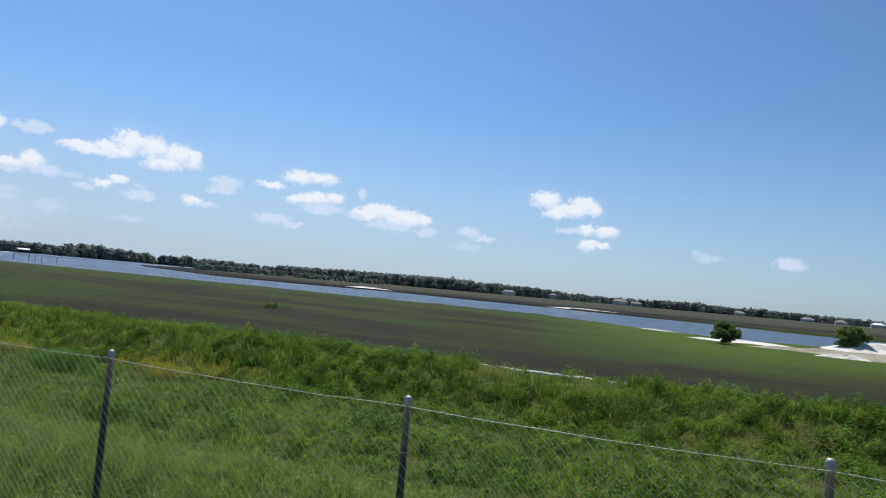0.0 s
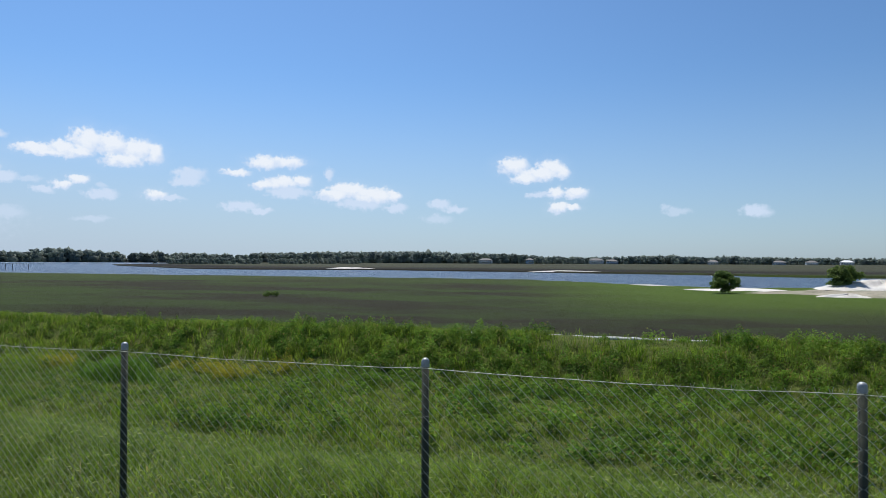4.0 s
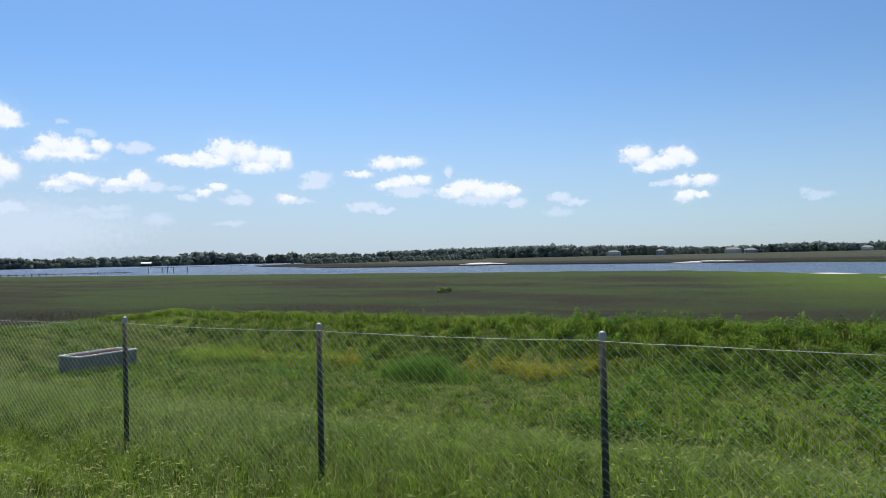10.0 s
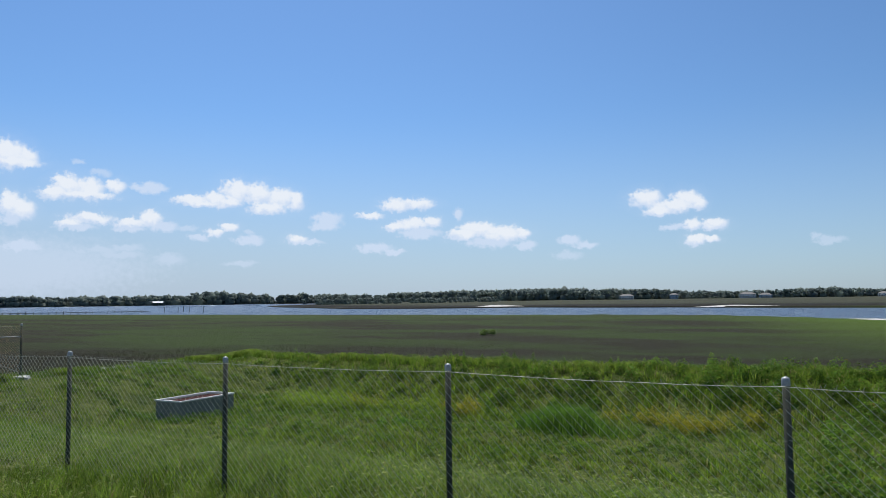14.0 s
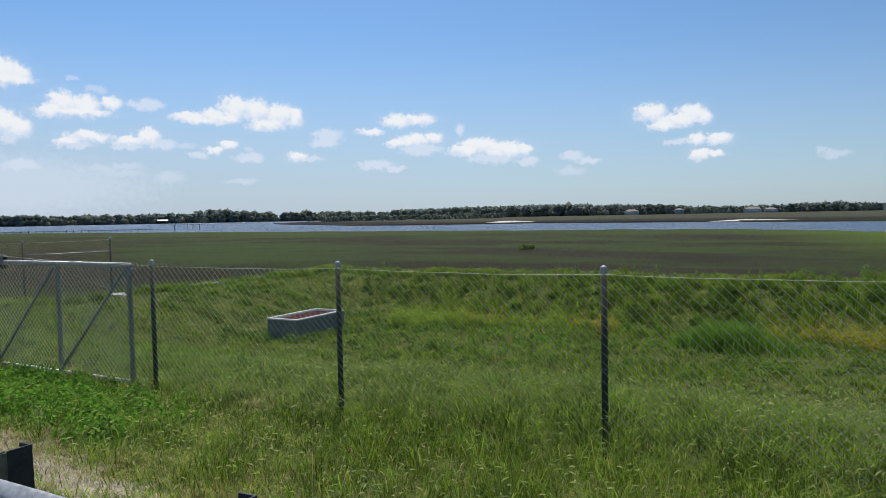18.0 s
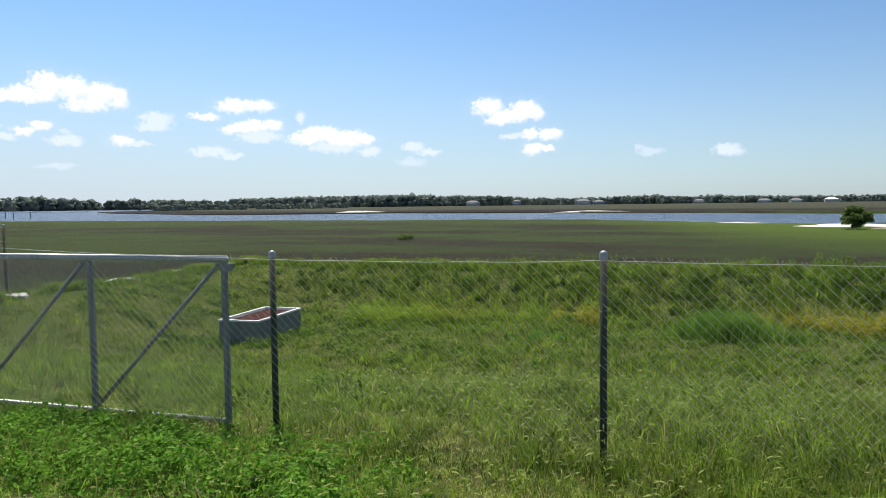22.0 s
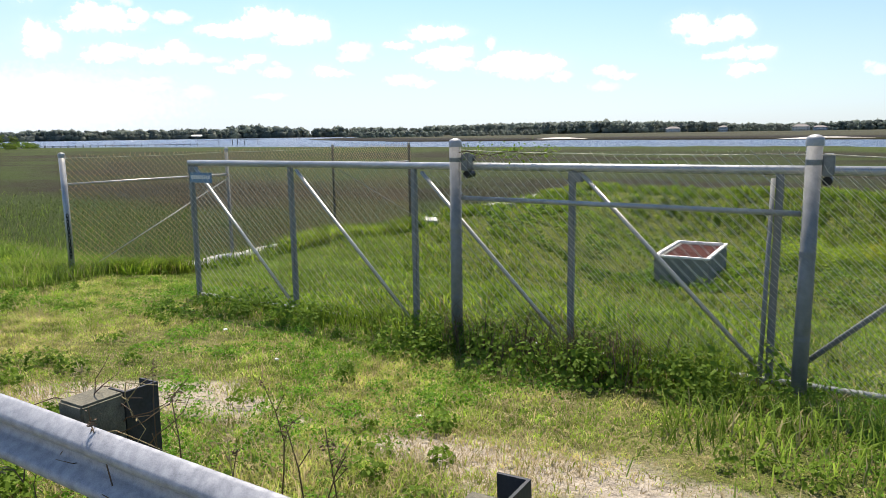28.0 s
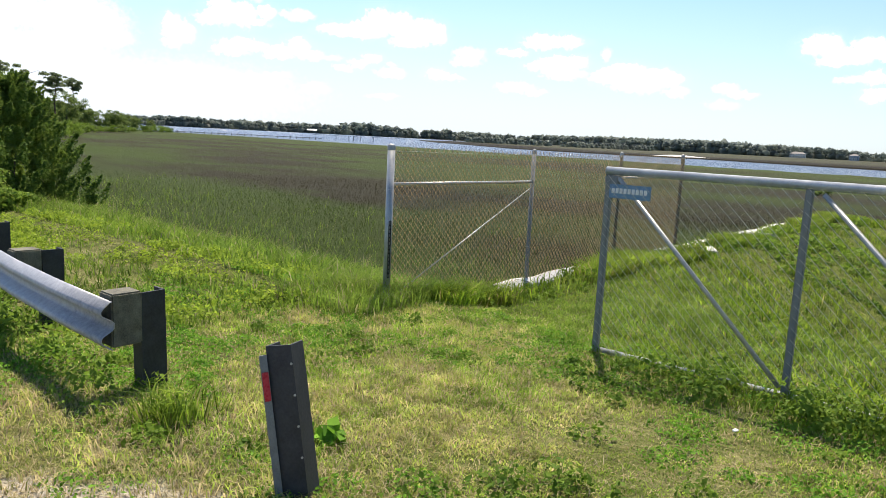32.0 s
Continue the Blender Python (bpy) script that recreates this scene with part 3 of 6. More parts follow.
water = new("water", mesh_of("water", [(-3200, 100, WATER), (3200, 100, WATER), (3200, 1700, WATER), (-3200, 1700, WATER)], [(0, 1, 2, 3)], water_m))
tagged(water, "blue wind-rippled tidal river", "water", kind="structure")

# road shoulder of old asphalt under the walk
edge_x = np.arange(-60, 40, 0.6)
rv, rf = [], []
for k, x in enumerate(edge_x):
    y1 = float(np.interp(x, [-60, -30, -24, -18.5, -17.2, -15.9, -14, -10], [-1.5, -3.2, -3.9, -4.5, -4.72, -4.93, -5.0, -4.8])) + 0.05 * math.sin(x * 1.9) + 0.04 * math.sin(x * 5.3)
    for y in (-14.0, -9.0, -6.0, -5.7, -5.5, -5.3, y1 - 0.15, y1):
        rv.append((x, y, float(land(x, y)) + (0.035 if y < y1 else -0.02)))
for k in range(len(edge_x) - 1):
    for j in range(7):
        a = k * 8 + j
        rf.append((a, a + 8, a + 9, a + 1))
road = new("road", mesh_of("road", rv, rf, asphalt, True))
tagged(road, "worn grey asphalt road edge", "road", kind="structure")


# ---- concrete seawall cap round the basin, in cast lengths ----
def seawall(name, a, b, label, level):
    e = thing(name, label, "seawall", (*a, 0.0))
    e["kind"] = "structure"
    a, b = Vector((*a, 0)), Vector((*b, 0))
    run = (b - a).length
    u = (b - a).normalized()
    n = Vector((-u.y, u.x, 0))
    s = 0.0
    while s < run - 0.05:
        step = min(random.uniform(1.9, 2.5), run - s)
        bm = bmesh.new()
        cuts = 5
        ring = []
        for k in range(cuts + 1):
            c = u * (s + 0.012 + (step - 0.024) * k / cuts)
            w0, w1 = -0.15 + random.uniform(-0.02, 0.02), 0.16 + random.uniform(-0.025, 0.025)
            top = level + random.uniform(-0.018, 0.018)
            ring.append([bm.verts.new(c + n * w + Vector((0, 0, z))) for w, z in ((w0, -2.1), (w0, top - 0.03), (w0 + 0.03, top), (w1 - 0.03, top), (w1, top - 0.03), (w1, -2.1))])
        for p0, p1 in zip(ring, ring[1:]):
            for k in range(5):
                bm.faces.new((p0[k], p0[k + 1], p1[k + 1], p1[k]))
        bm.faces.new(ring[0][::-1])
        bm.faces.new(ring[-1])
        bmesh.ops.recalc_face_normals(bm, faces=bm.faces)
        part("cap_length", bm, concrete, e)
        s += step
    return e


seawall("wall_west", (-19.03, 0.35), (-19.03, 20.1), "pale concrete seawall cap beside the marsh", -0.01)
seawall("wall_north", (-19.2, 20.25), (60.0, 20.25), "pale concrete seawall behind the weedy bank", -0.03)


# ---- chain link ----
rng_wire = np.random.default_rng(3)


def link_mesh(a, b, z0, z1, pitch=0.088, r=0.0025, sag=0.0, spike=0.045, mat=None):
    """Woven zigzag wires between two posts a and b (x, y), each hooked into the next, with twisted ends standing up along the top."""
    a, b = np.array((*a, 0.0)), np.array((*b, 0.0))
    run = np.linalg.norm(b - a)
    u = (b - a) / run
    n = np.array((-u[1], u[0], 0.0))
    up = np.array((0.0, 0.0, 1.0))
    half = pitch / 2
    wires, rows = int(run / half), int((z1 - z0) / half)
    if rows % 2:
        rows -= 1
    k, j = np.meshgrid(np.arange(wires), np.arange(rows + 2), indexing="ij")
    out_side = (k + j) % 2
    s = (k + out_side) * half
    z = z1 - z0 - (rows - j) * half
    tip = j == rows + 1
    s = np.where(tip, (k + 0.5) * half + rng_wire.normal(size=s.shape) * 0.006, s)
    z = np.where(tip, z1 - z0 + spike * rng_wire.uniform(0.5, 1.1, z.shape), z)
    droop = -sag * np.sin(np.pi * np.clip(s / run, 0, 1)) * z / (z1 - z0)
    belly = 0.012 * np.sin(s * 2.3 + z * 3.0)
    deep = (out_side - 0.5) * 0.009 + belly
    p = a + s[..., None] * u + deep[..., None] * n + (z0 + z + droop)[..., None] * up
    ring = np.stack([n * math.cos(c * math.tau / 3) + (u * 0.7 + up * 0.7 * math.sin(c)) * math.sin(c * math.tau / 3) for c in range(3)])
    v = (p[:, :, None, :] + ring[None, None] * r).reshape(-1, 3)
    base = (np.arange(wires)[:, None] * (rows + 2) + np.arange(rows + 1)[None, :]).ravel()[:, None] * 3
    q = np.concatenate([np.stack([base[:, 0] + c, base[:, 0] + (c + 1) % 3, base[:, 0] + 3 + (c + 1) % 3, base[:, 0] + 3 + c], -1) for c in range(3)])
    return tris_of("wire_mesh", v, np.concatenate([q[:, [0, 1, 2]], q[:, [0, 2, 3]]]), mat or wire_m)


def slack_wire(a, b, sag, r=0.0028, seg=8, wave=0.004):
    bm = bmesh.new()
    a, b = Vector(a), Vector(b)
    pts = [a.lerp(b, k / seg) + Vector((0, random.uniform(-wave, wave), -sag * 4 * (k / seg) * (1 - k / seg) + random.uniform(-wave, wave))) for k in range(seg + 1)]
    side_v = Vector((0, 0, 1)).cross(b - a).normalized()
    rings = [[bm.verts.new(p + (side_v * math.cos(j * math.tau / 5) + Vector((0, 0, math.sin(j * math.tau / 5)))) * r) for j in range(5)] for p in pts]
    for p0, p1 in zip(rings, rings[1:]):
        for j in range(5):
            bm.faces.new((p0[j], p0[(j + 1) % 5], p1[(j + 1) % 5], p1[j]))
    return bm


def fence_post(fence, x, y, top, r=0.030, mat=None, z0=-0.25, lean=0.0):
    post = part("post", pipe((x, y, z0), (x + lean, y, top - 0.03), r, 14), mat or post_m, fence, smooth=True)
    part("cap", dome(bmesh.new(), (x + lean, y, top - 0.03), r * 1.12, 0.03), cap_m, post, "cast aluminium dome cap", True)
    for z in (0.45, 0.9, 1.35):
        bm = bmesh.new()
        tube(bm, (x - r - 0.004, y - r * 0.9, z - 0.008), (x + r + 0.004, y - r * 0.9, z + 0.008), 0.0024, seg=5)
        part("tie_wire", bm, wire_m, post)
    return post


line = thing("chain_link_fence", "grey galvanised chain link fence along tall grass", "fence", (0, 0, 0))
LINE_X = [-6.10, -3.03, -0.02, 3.04, 6.10, 9.14, 12.23, 15.23, 18.33, 21.34, 24.4, 27.45]
TOPS = [1.83, 1.85, 1.85, 1.86, 1.85, 1.85, 1.83, 1.82, 1.80, 1.80, 1.80, 1.80]
for x, z in zip(LINE_X, TOPS):
    fence_post(line, x, 0.0, z, lean=random.uniform(-0.003, 0.003))
EDGE = [-12.69, -9.76] + LINE_X
wire_z = [1.89, 1.86] + [z - 0.08 for z in TOPS]
for k in range(len(EDGE) - 1):
    a, b = EDGE[k], EDGE[k + 1]
    part("wire_mesh", link_mesh((a, -0.045), (b, -0.045), 0.06, min(wire_z[k], wire_z[k + 1]) - 0.005, sag=0.02), wire_m, line)
    part("tension_wire", slack_wire((a, -0.052, wire_z[k]), (b, -0.052, wire_z[k + 1]), 0.02, 0.0029), wire_m, line)
part("middle_rail", pipe((-12.63, -0.015, 1.45), (-9.82, -0.015, 1.43), 0.021, 12), galv, line, "bright galvanised brace rail", True)
part("end_post", pipe((-10.04, 0.02, -0.2), (-10.02, 0.02, 1.68), 0.017, 12), galv_dull, line, "", True)

side = thing("side_fence", "chain link fence panel standing along the seawall", "fence", (0, 0, 0))
SIDE_Y = [0.05, 3.05, 6.0, 8.92]
SIDE_X = [-19.08, -19.14, -19.22, -19.26]
for x, y, r, m in zip(SIDE_X, SIDE_Y, (0.042, 0.030, 0.028, 0.036), (galv, galv_dull, post_m, post_m)):
    fence_post(side, x, y, 1.86, r, m, -1.6 if y > 1 else -0.3)
for k in range(3):
    a, b = (SIDE_X[k] + 0.05, SIDE_Y[k]), (SIDE_X[k + 1] + 0.05, SIDE_Y[k + 1])
    part("wire_mesh", link_mesh(a, b, -0.10, 1.78, r=0.0034, mat=rusty_wire), rusty_wire, side, "rust-browned chain link")
    part("tension_wire", slack_wire((*a, 1.78), (*b, 1.78), 0.01), wire_m, side)
for k, z0, z1 in ((0, 0.16, 1.32), (2, 1.32, 0.1)):
    a, b = (SIDE_X[k], SIDE_Y[k]), (SIDE_X[k + 1], SIDE_Y[k + 1])
    part("brace_rail", pipe((*a, 1.41), (*b, 1.39), 0.021, 12), galv, side, "bright brace rail", True)
    part("truss_rod", pipe((a[0], a[1] + 0.2, z0), (b[0], b[1], z1), 0.008, 8), galv, side, "thin diagonal truss rod", True)
# chain hung on the latch post
chain = bmesh.new()
for k in range(14):
    c = Vector((-19.03, 0.02, 0.98 - 0.045 * k))
    w = Vector((0.014, 0, 0)) if k % 2 else Vector((0, 0.014, 0))
    for sgn in (-1, 1):
        tube(chain, c + w * sgn + Vector((0, 0, 0.026)), c + w * sgn - Vector((0, 0, 0.026)), 0.006, seg=5)
    tube(chain, c - w + Vector((0, 0, 0.026)), c + w + Vector((0, 0, 0.026)), 0.006, seg=5)
    tube(chain, c - w - Vector((0, 0, 0.026)), c + w - Vector((0, 0, 0.026)), 0.006, seg=5)
part("latch_chain", chain, chain_m, side, "black latch chain")

# ---- cantilever sliding gate ----
gate = thing("sliding_gate", "galvanised cantilever sliding gate with diagonal braces", "gate", (0, 0, 0))
GY, GT, GB = 0.09, 1.735, 0.12
UP = [-16.46, -14.85, -13.23, -11.60, -9.98, -8.29, -6.68]
part("top_rail", pipe((UP[0] - 0.03, GY, GT), (UP[-1] + 0.03, GY, GT), 0.036, 14), galv, gate, "bright galvanised top rail", True)
part("bottom_rail", pipe((UP[0] - 0.03, GY, GB), (UP[-1] + 0.03, GY, GB), 0.026, 12), galv, gate, "galvanised bottom rail in the grass", True)
for x in UP:
    part("upright", block(x - 0.026, x + 0.026, GY - 0.026, GY + 0.026, GB + 0.01, GT - 0.02, 0.006), galv_dull, gate)
for k in range(4):
    part("brace", pipe((UP[k] + 0.10, GY - 0.02, GT - 0.06), (UP[k + 1] - 0.04, GY - 0.02, GB + 0.06), 0.019, 10), galv, gate, "bright diagonal brace", True)
part("brace", pipe((-8.36, GY - 0.02, GT - 0.06), (-9.86, GY - 0.02, GB + 0.06), 0.021, 10), galv_dull, gate, "", True)
part("brace", pipe((UP[6] - 0.05, GY - 0.02, GT - 0.05), (UP[5] + 0.03, GY - 0.02, GB + 0.03), 0.021, 10), galv_dull, gate, "", True)
for k in range(6):
    part("wire_mesh", link_mesh((UP[k], GY - 0.05), (UP[k + 1], GY - 0.05), GB, GT - 0.02, spike=0.0), wire_m, gate)
for x in UP[::3]:
    part("corner_bracket", block(x - 0.03, x + 0.09, GY - 0.032, GY + 0.03, GT - 0.12, GT - 0.04, 0.006), galv_dull, gate)
plate = part("sign_plate", block(-16.43, -16.05, GY - 0.052, GY - 0.044, 1.505, 1.625, 0.003), sign_m, gate, "faded blue maker's plate with white bars")
for k in range(9):
    x0 = -16.405 + k * 0.037
    part("letter_bar", block(x0, x0 + 0.026, GY - 0.0565, GY - 0.052, 1.548, 1.592), white_m, plate)


def gate_post(x):
    e = thing("gate_post", "thick grey galvanised roller gate post with domed cap", "post", (x, -0.03, 0), "gate posts")
    part("pipe", pipe((0, 0, -0.3), (0, 0, 1.96), 0.054, 20), galv_dull, e, smooth=True)
    part("cap", dome(bmesh.new(), (0, 0, 1.96), 0.060, 0.035, 18), cap_m, e, "domed cap", True)
    br = part("roller_bracket", block(0.05, 0.13, 0.0, 0.10, 1.70, 1.86, 0.012), galv_dull, e)
    for z in (1.665, 1.81):
        bm = tube(bmesh.new(), (0.09, 0.04, z), (0.09, 0.16, z), 0.033, seg=14)
        part("roller", bm, chain_m, br, "black roller")
    for z in (1.78, 1.12, 0.5):
        bm = bmesh.new()
        for k in range(16):
            a0, a1 = k * math.tau / 16, (k + 1) * math.tau / 16
            p = [bm.verts.new((rr * math.cos(a), rr * math.sin(a), zz)) for a in (a0, a1) for rr, zz in ((0.0555, z), (0.0555, z + 0.04))]
            bm.faces.new((p[0], p[2], p[3], p[1]))
        part("band", bm, galv_dull, e)
    return e


gate_post(-9.76), gate_post(-12.69)

# ---- concrete overflow inlet with a rusty grating ----
inlet = thing("drain_inlet", "weathered concrete stormwater inlet with rusty grating, in the grass", "drain inlet", (-12.96, 11.26, -1.45), turn=1.0)
W, L, H, TH = 0.58, 1.19, 0.77, 0.13
part("wall_panel", block(-W, W, -L, -L + TH, 0, H - 0.05, 0.012), concrete_box, inlet)
part("wall_panel", block(-W, W, L - TH, L, 0, H - 0.05, 0.012), concrete_box, inlet)
part("wall_panel", block(-W, -W + TH, -L + TH, L - TH, 0, H - 0.05, 0.012), concrete_box, inlet)
part("wall_panel", block(W - TH, W, -L + TH, L - TH, 0, H - 0.05, 0.012), concrete_box, inlet)
part("rim", block(-W - 0.02, W + 0.02, -L - 0.02, -L + TH - 0.065, H - 0.047, H, 0.008), rim_m, inlet, "pale concrete rim")
part("rim", block(-W - 0.02, W + 0.02, L - TH + 0.065, L + 0.02, H - 0.047, H, 0.008), rim_m, inlet)
part("rim", block(-W - 0.02, -W + TH - 0.065, -L + TH - 0.065, L - TH + 0.065, H - 0.047, H, 0.008), rim_m, inlet)
part("rim", block(W - TH + 0.065, W + 0.02, -L + TH - 0.065, L - TH + 0.065, H - 0.047, H, 0.008), rim_m, inlet)
grate = part("grating", block(-W + 0.09, W - 0.09, -L + 0.09, L - 0.09, H - 0.14, H - 0.12), rust_m, inlet, "rusty red-brown grating")
for k in range(20):
    y = -L + 0.13 + k * (2 * L - 0.26) / 19
    part("bar", block(-W + 0.09, W - 0.09, y - 0.018, y + 0.018, H - 0.118, H - 0.075), rust_m, grate)


# ---- guardrails ----
PROFILE = [(0.014, 0.156), (0.030, 0.150), (0.074, 0.112), (0.083, 0.098), (0.083, 0.078), (0.070, 0.062), (0.018, 0.034), (0.004, 0.018), (0.004, -0.018), (0.018, -0.034), (0.070, -0.062), (0.083, -0.078), (0.083, -0.098), (0.074, -0.112), (0.030, -0.150), (0.014, -0.156)]


def w_beam(points):
    """A corrugated beam along points, open towards the road."""
    bm = bmesh.new()
    front, back = [], []
    for k, p in enumerate(points):
        d = (Vector(points[min(k + 1, len(points) - 1)]) - Vector(points[max(k - 1, 0)]))
        d.z = 0
        d.normalize()
        n = Vector((d.y, -d.x, 0))
        front.append([bm.verts.new(Vector(p) + n * a + Vector((0, 0, z))) for a, z in PROFILE])
        back.append([bm.verts.new(Vector(p) + n * (a - 0.006) + Vector((0, 0, z * 0.985))) for a, z in PROFILE])
    m = len(PROFILE)
    for rows_, flip in ((front, 1), (back, -1)):
        for a, b in zip(rows_, rows_[1:]):
            for j in range(m - 1):
                f = (a[j], b[j], b[j + 1], a[j + 1])
                bm.faces.new(f[::flip])
    for a, b in ((front[0], back[0]), (front[-1], back[-1])):
        for j in range(m - 1):
            bm.faces.new((a[j], a[j + 1], b[j + 1], b[j]))
    for j in (0, m - 1):
        for k in range(len(points) - 1):
            bm.faces.new((front[k][j], front[k + 1][j], back[k + 1][j], back[k][j]))
    bmesh.ops.recalc_face_normals(bm, faces=bm.faces)
    return bm


def steel_post(h0, h1, w=0.19, d=0.12, th=0.012):
    """A channel post: a web with two flanges, open to one side."""
    bm = bmesh.new()
    prof = [(-w / 2, 0), (w / 2, 0), (w / 2, d), (w / 2 - th, d), (w / 2 - th, th), (-w / 2 + th, th), (-w / 2 + th, d), (-w / 2, d)]
    lo = [bm.verts.new((x, y, h0)) for x, y in prof]
    hi = [bm.verts.new((x, y, h1)) for x, y in prof]
    for k in range(8):
        bm.faces.new((lo[k], lo[(k + 1) % 8], hi[(k + 1) % 8], hi[k]))
    for r4 in ((0, 1, 4, 5), (1, 2, 3, 4), (0, 5, 6, 7)):
        bm.faces.new([hi[k] for k in r4])
    bmesh.ops.recalc_face_normals(bm, faces=bm.faces)
    return bm


def guardrail(label, pts, posts, bolt_at):
    e = thing("guardrail", label, "guardrail", pts[0], "roadside guardrails")
    inv = Matrix.Translation(-Vector(pts[0]))
    beam = part("beam", w_beam([inv @ Vector(p) for p in pts]), beam_m, e, "galvanised corrugated beam", True)
    for x, z in bolt_at:
        c = inv @ Vector((x, pts[0][1], pts[0][2]))
        for dx, dz in ((0.06, 0.10), (0.26, 0.10), (0.06, -0.10), (0.26, -0.10), (0.16, 0.0)):
            o = c + Vector((dx * z, -0.052 if dz > 0 else -0.085 if dz else -0.006, dz + (0.032 if dz > 0 else 0.0)))
            part("bolt_hole", tube(bmesh.new(), o, o + Vector((0, -0.004, 0)), 0.016, seg=10), chain_m, beam)
    for x, y, z, top in posts:
        p = part("post", steel_post(-0.35, top - z, 0.17, 0.12), dark_steel, e, "dark weathered steel post")
        p.matrix_basis = inv @ pose(x + 0.06, y + 0.31, z, random.uniform(-2, 2), random.uniform(-1.5, 1.5), 90)
        bl = part("spacer_block", block(-0.085, 0.085, 0.012, 0.213, top - z - 0.33, top - z + 0.015, 0.01), timber_m, p, "weathered timber spacer block")
        bl.matrix_basis = p.matrix_basis.inverted() @ inv @ pose(x, y, z)
    return e


rail_pts = [(x, -4.13 - 0.01 * math.sin(x * 0.3), 0.745 + float(land(x, -3.9) - 0.2) * 0.95 + float(np.interp(x, [-14.4, -13, -11.8, -10.6, -9], [0.03, 0.026, 0, -0.03, 0]))) for x in np.arange(-14.33, 30.1, 1.905 / 2)]
guardrail("galvanised guardrail with dark steel posts beside the road", rail_pts,
          [(x, -4.115, float(land(x, -3.9)), 0.925 + float(land(x, -3.9)) - 0.2) for x in np.arange(-14.10, 29, 1.905)], [(-14.33, 1)])
rail2 = [(-17.86, -3.64), (-18.7, -3.61), (-19.6, -3.55), (-20.6, -3.44), (-21.7, -3.29), (-22.8, -3.13), (-24.0, -2.95), (-26.0, -2.69), (-28.3, -2.43), (-31.0, -2.13), (-36.0, -1.6)][::-1]
guardrail("galvanised guardrail ending beside a gap in the verge", [(x, y, 0.69) for x, y in rail2],
          [(x, y + 0.02, 0.20, 0.86) for x, y in ((-18.0, -3.66), (-19.9, -3.53), (-21.8, -3.28), (-23.7, -3.0), (-25.6, -2.74), (-27.5, -2.52), (-29.4, -2.31))], [])

stub = thing("marker_post", "dark steel marker post with red reflector, leaning in grass", "post", (-16.08, -3.63, 0.16), turn=24.0)
body = part("channel", steel_post(-0.25, 0.79, 0.135, 0.12), dark_steel, stub, "dark weathered steel channel")
body.matrix_basis = pose(0, 0, 0, -4, -10.5, 0)
wing = part("flange", block(-0.036, 0.0, -0.012, 0.0, -0.25, 0.75, 0.002), galv_dull, body, "lighter front flange")
wing.matrix_basis = pose(-0.068, 0.0, 0, 0, 0, 40)
part("reflector", block(-0.034, -0.003, -0.018, -0.013, 0.53, 0.67, 0.002), red_m, wing, "red reflector")
for k in range(4):
    o = Vector((0.060, 0.0, 0.70 - 0.15 * k))
    part("bolt_hole", tube(bmesh.new(), o, o + Vector((0, -0.004, 0)), 0.006, seg=8), galv, body)

# ---- grass, weeds and trees ----
rng = np.random.default_rng(7)


def blades(name, base, h, w, bend, mat, label, category="grass"):
    """Many tapered, bent blades in one mesh; base: feet, h: heights, w: widths."""
    n = len(base)
    a = rng.uniform(0, math.tau, n)
    side_v = np.stack([np.cos(a), np.sin(a), np.zeros(n)], -1) * (w / 2)[:, None]
    b = rng.uniform(0, math.tau, n)
    lean = np.stack([np.cos(b), np.sin(b), np.zeros(n)], -1) * (h * bend * rng.uniform(0.3, 1.5, n))[:, None]
    up = np.zeros((n, 3))
    up[:, 2] = h
    mid = base + up * 0.6 + lean * 0.3
    tip = base + up * (1 - 0.25 * bend) + lean
    v = np.stack([base - side_v, base + side_v, mid - side_v * 0.8, mid + side_v * 0.8, tip], 1).reshape(-1, 3)
    k = np.arange(n)[:, None] * 5
    t3 = np.concatenate([k + [0, 1, 3], k + [0, 3, 2], k + [2, 3, 4]], 1).reshape(-1, 3)
    ob = new(name, tris_of(name, v, t3, mat))
    return tagged(ob, label, category, kind="stuff")


def leaf_cloud(centre, size, up=0.3, narrow=0.5):
    """Four-cornered leaves with random turns: vertices and triangles."""
    n = len(centre)
    d = rng.normal(size=(n, 3))
    d[:, 2] = np.abs(d[:, 2]) * 0.6 + up * rng.uniform(-0.5, 1, n)
    d /= np.linalg.norm(d, axis=1, keepdims=True)
    e = np.cross(d, rng.normal(size=(n, 3)))
    e /= np.linalg.norm(e, axis=1, keepdims=True) + 1e-9
    s = (size * rng.uniform(0.6, 1.3, n))[:, None]
    f = np.cross(d, e)
    v = np.stack([centre - d * s * 0.5, centre + e * s * narrow * 0.5 + f * s * 0.06, centre + d * s * 0.5 - f * s * 0.1, centre - e * s * narrow * 0.5 + f * s * 0.06], 1).reshape(-1, 3)
    k = np.arange(n)[:, None] * 4
    return v, np.concatenate([k + [0, 1, 2], k + [0, 2, 3]], 1).reshape(-1, 3)


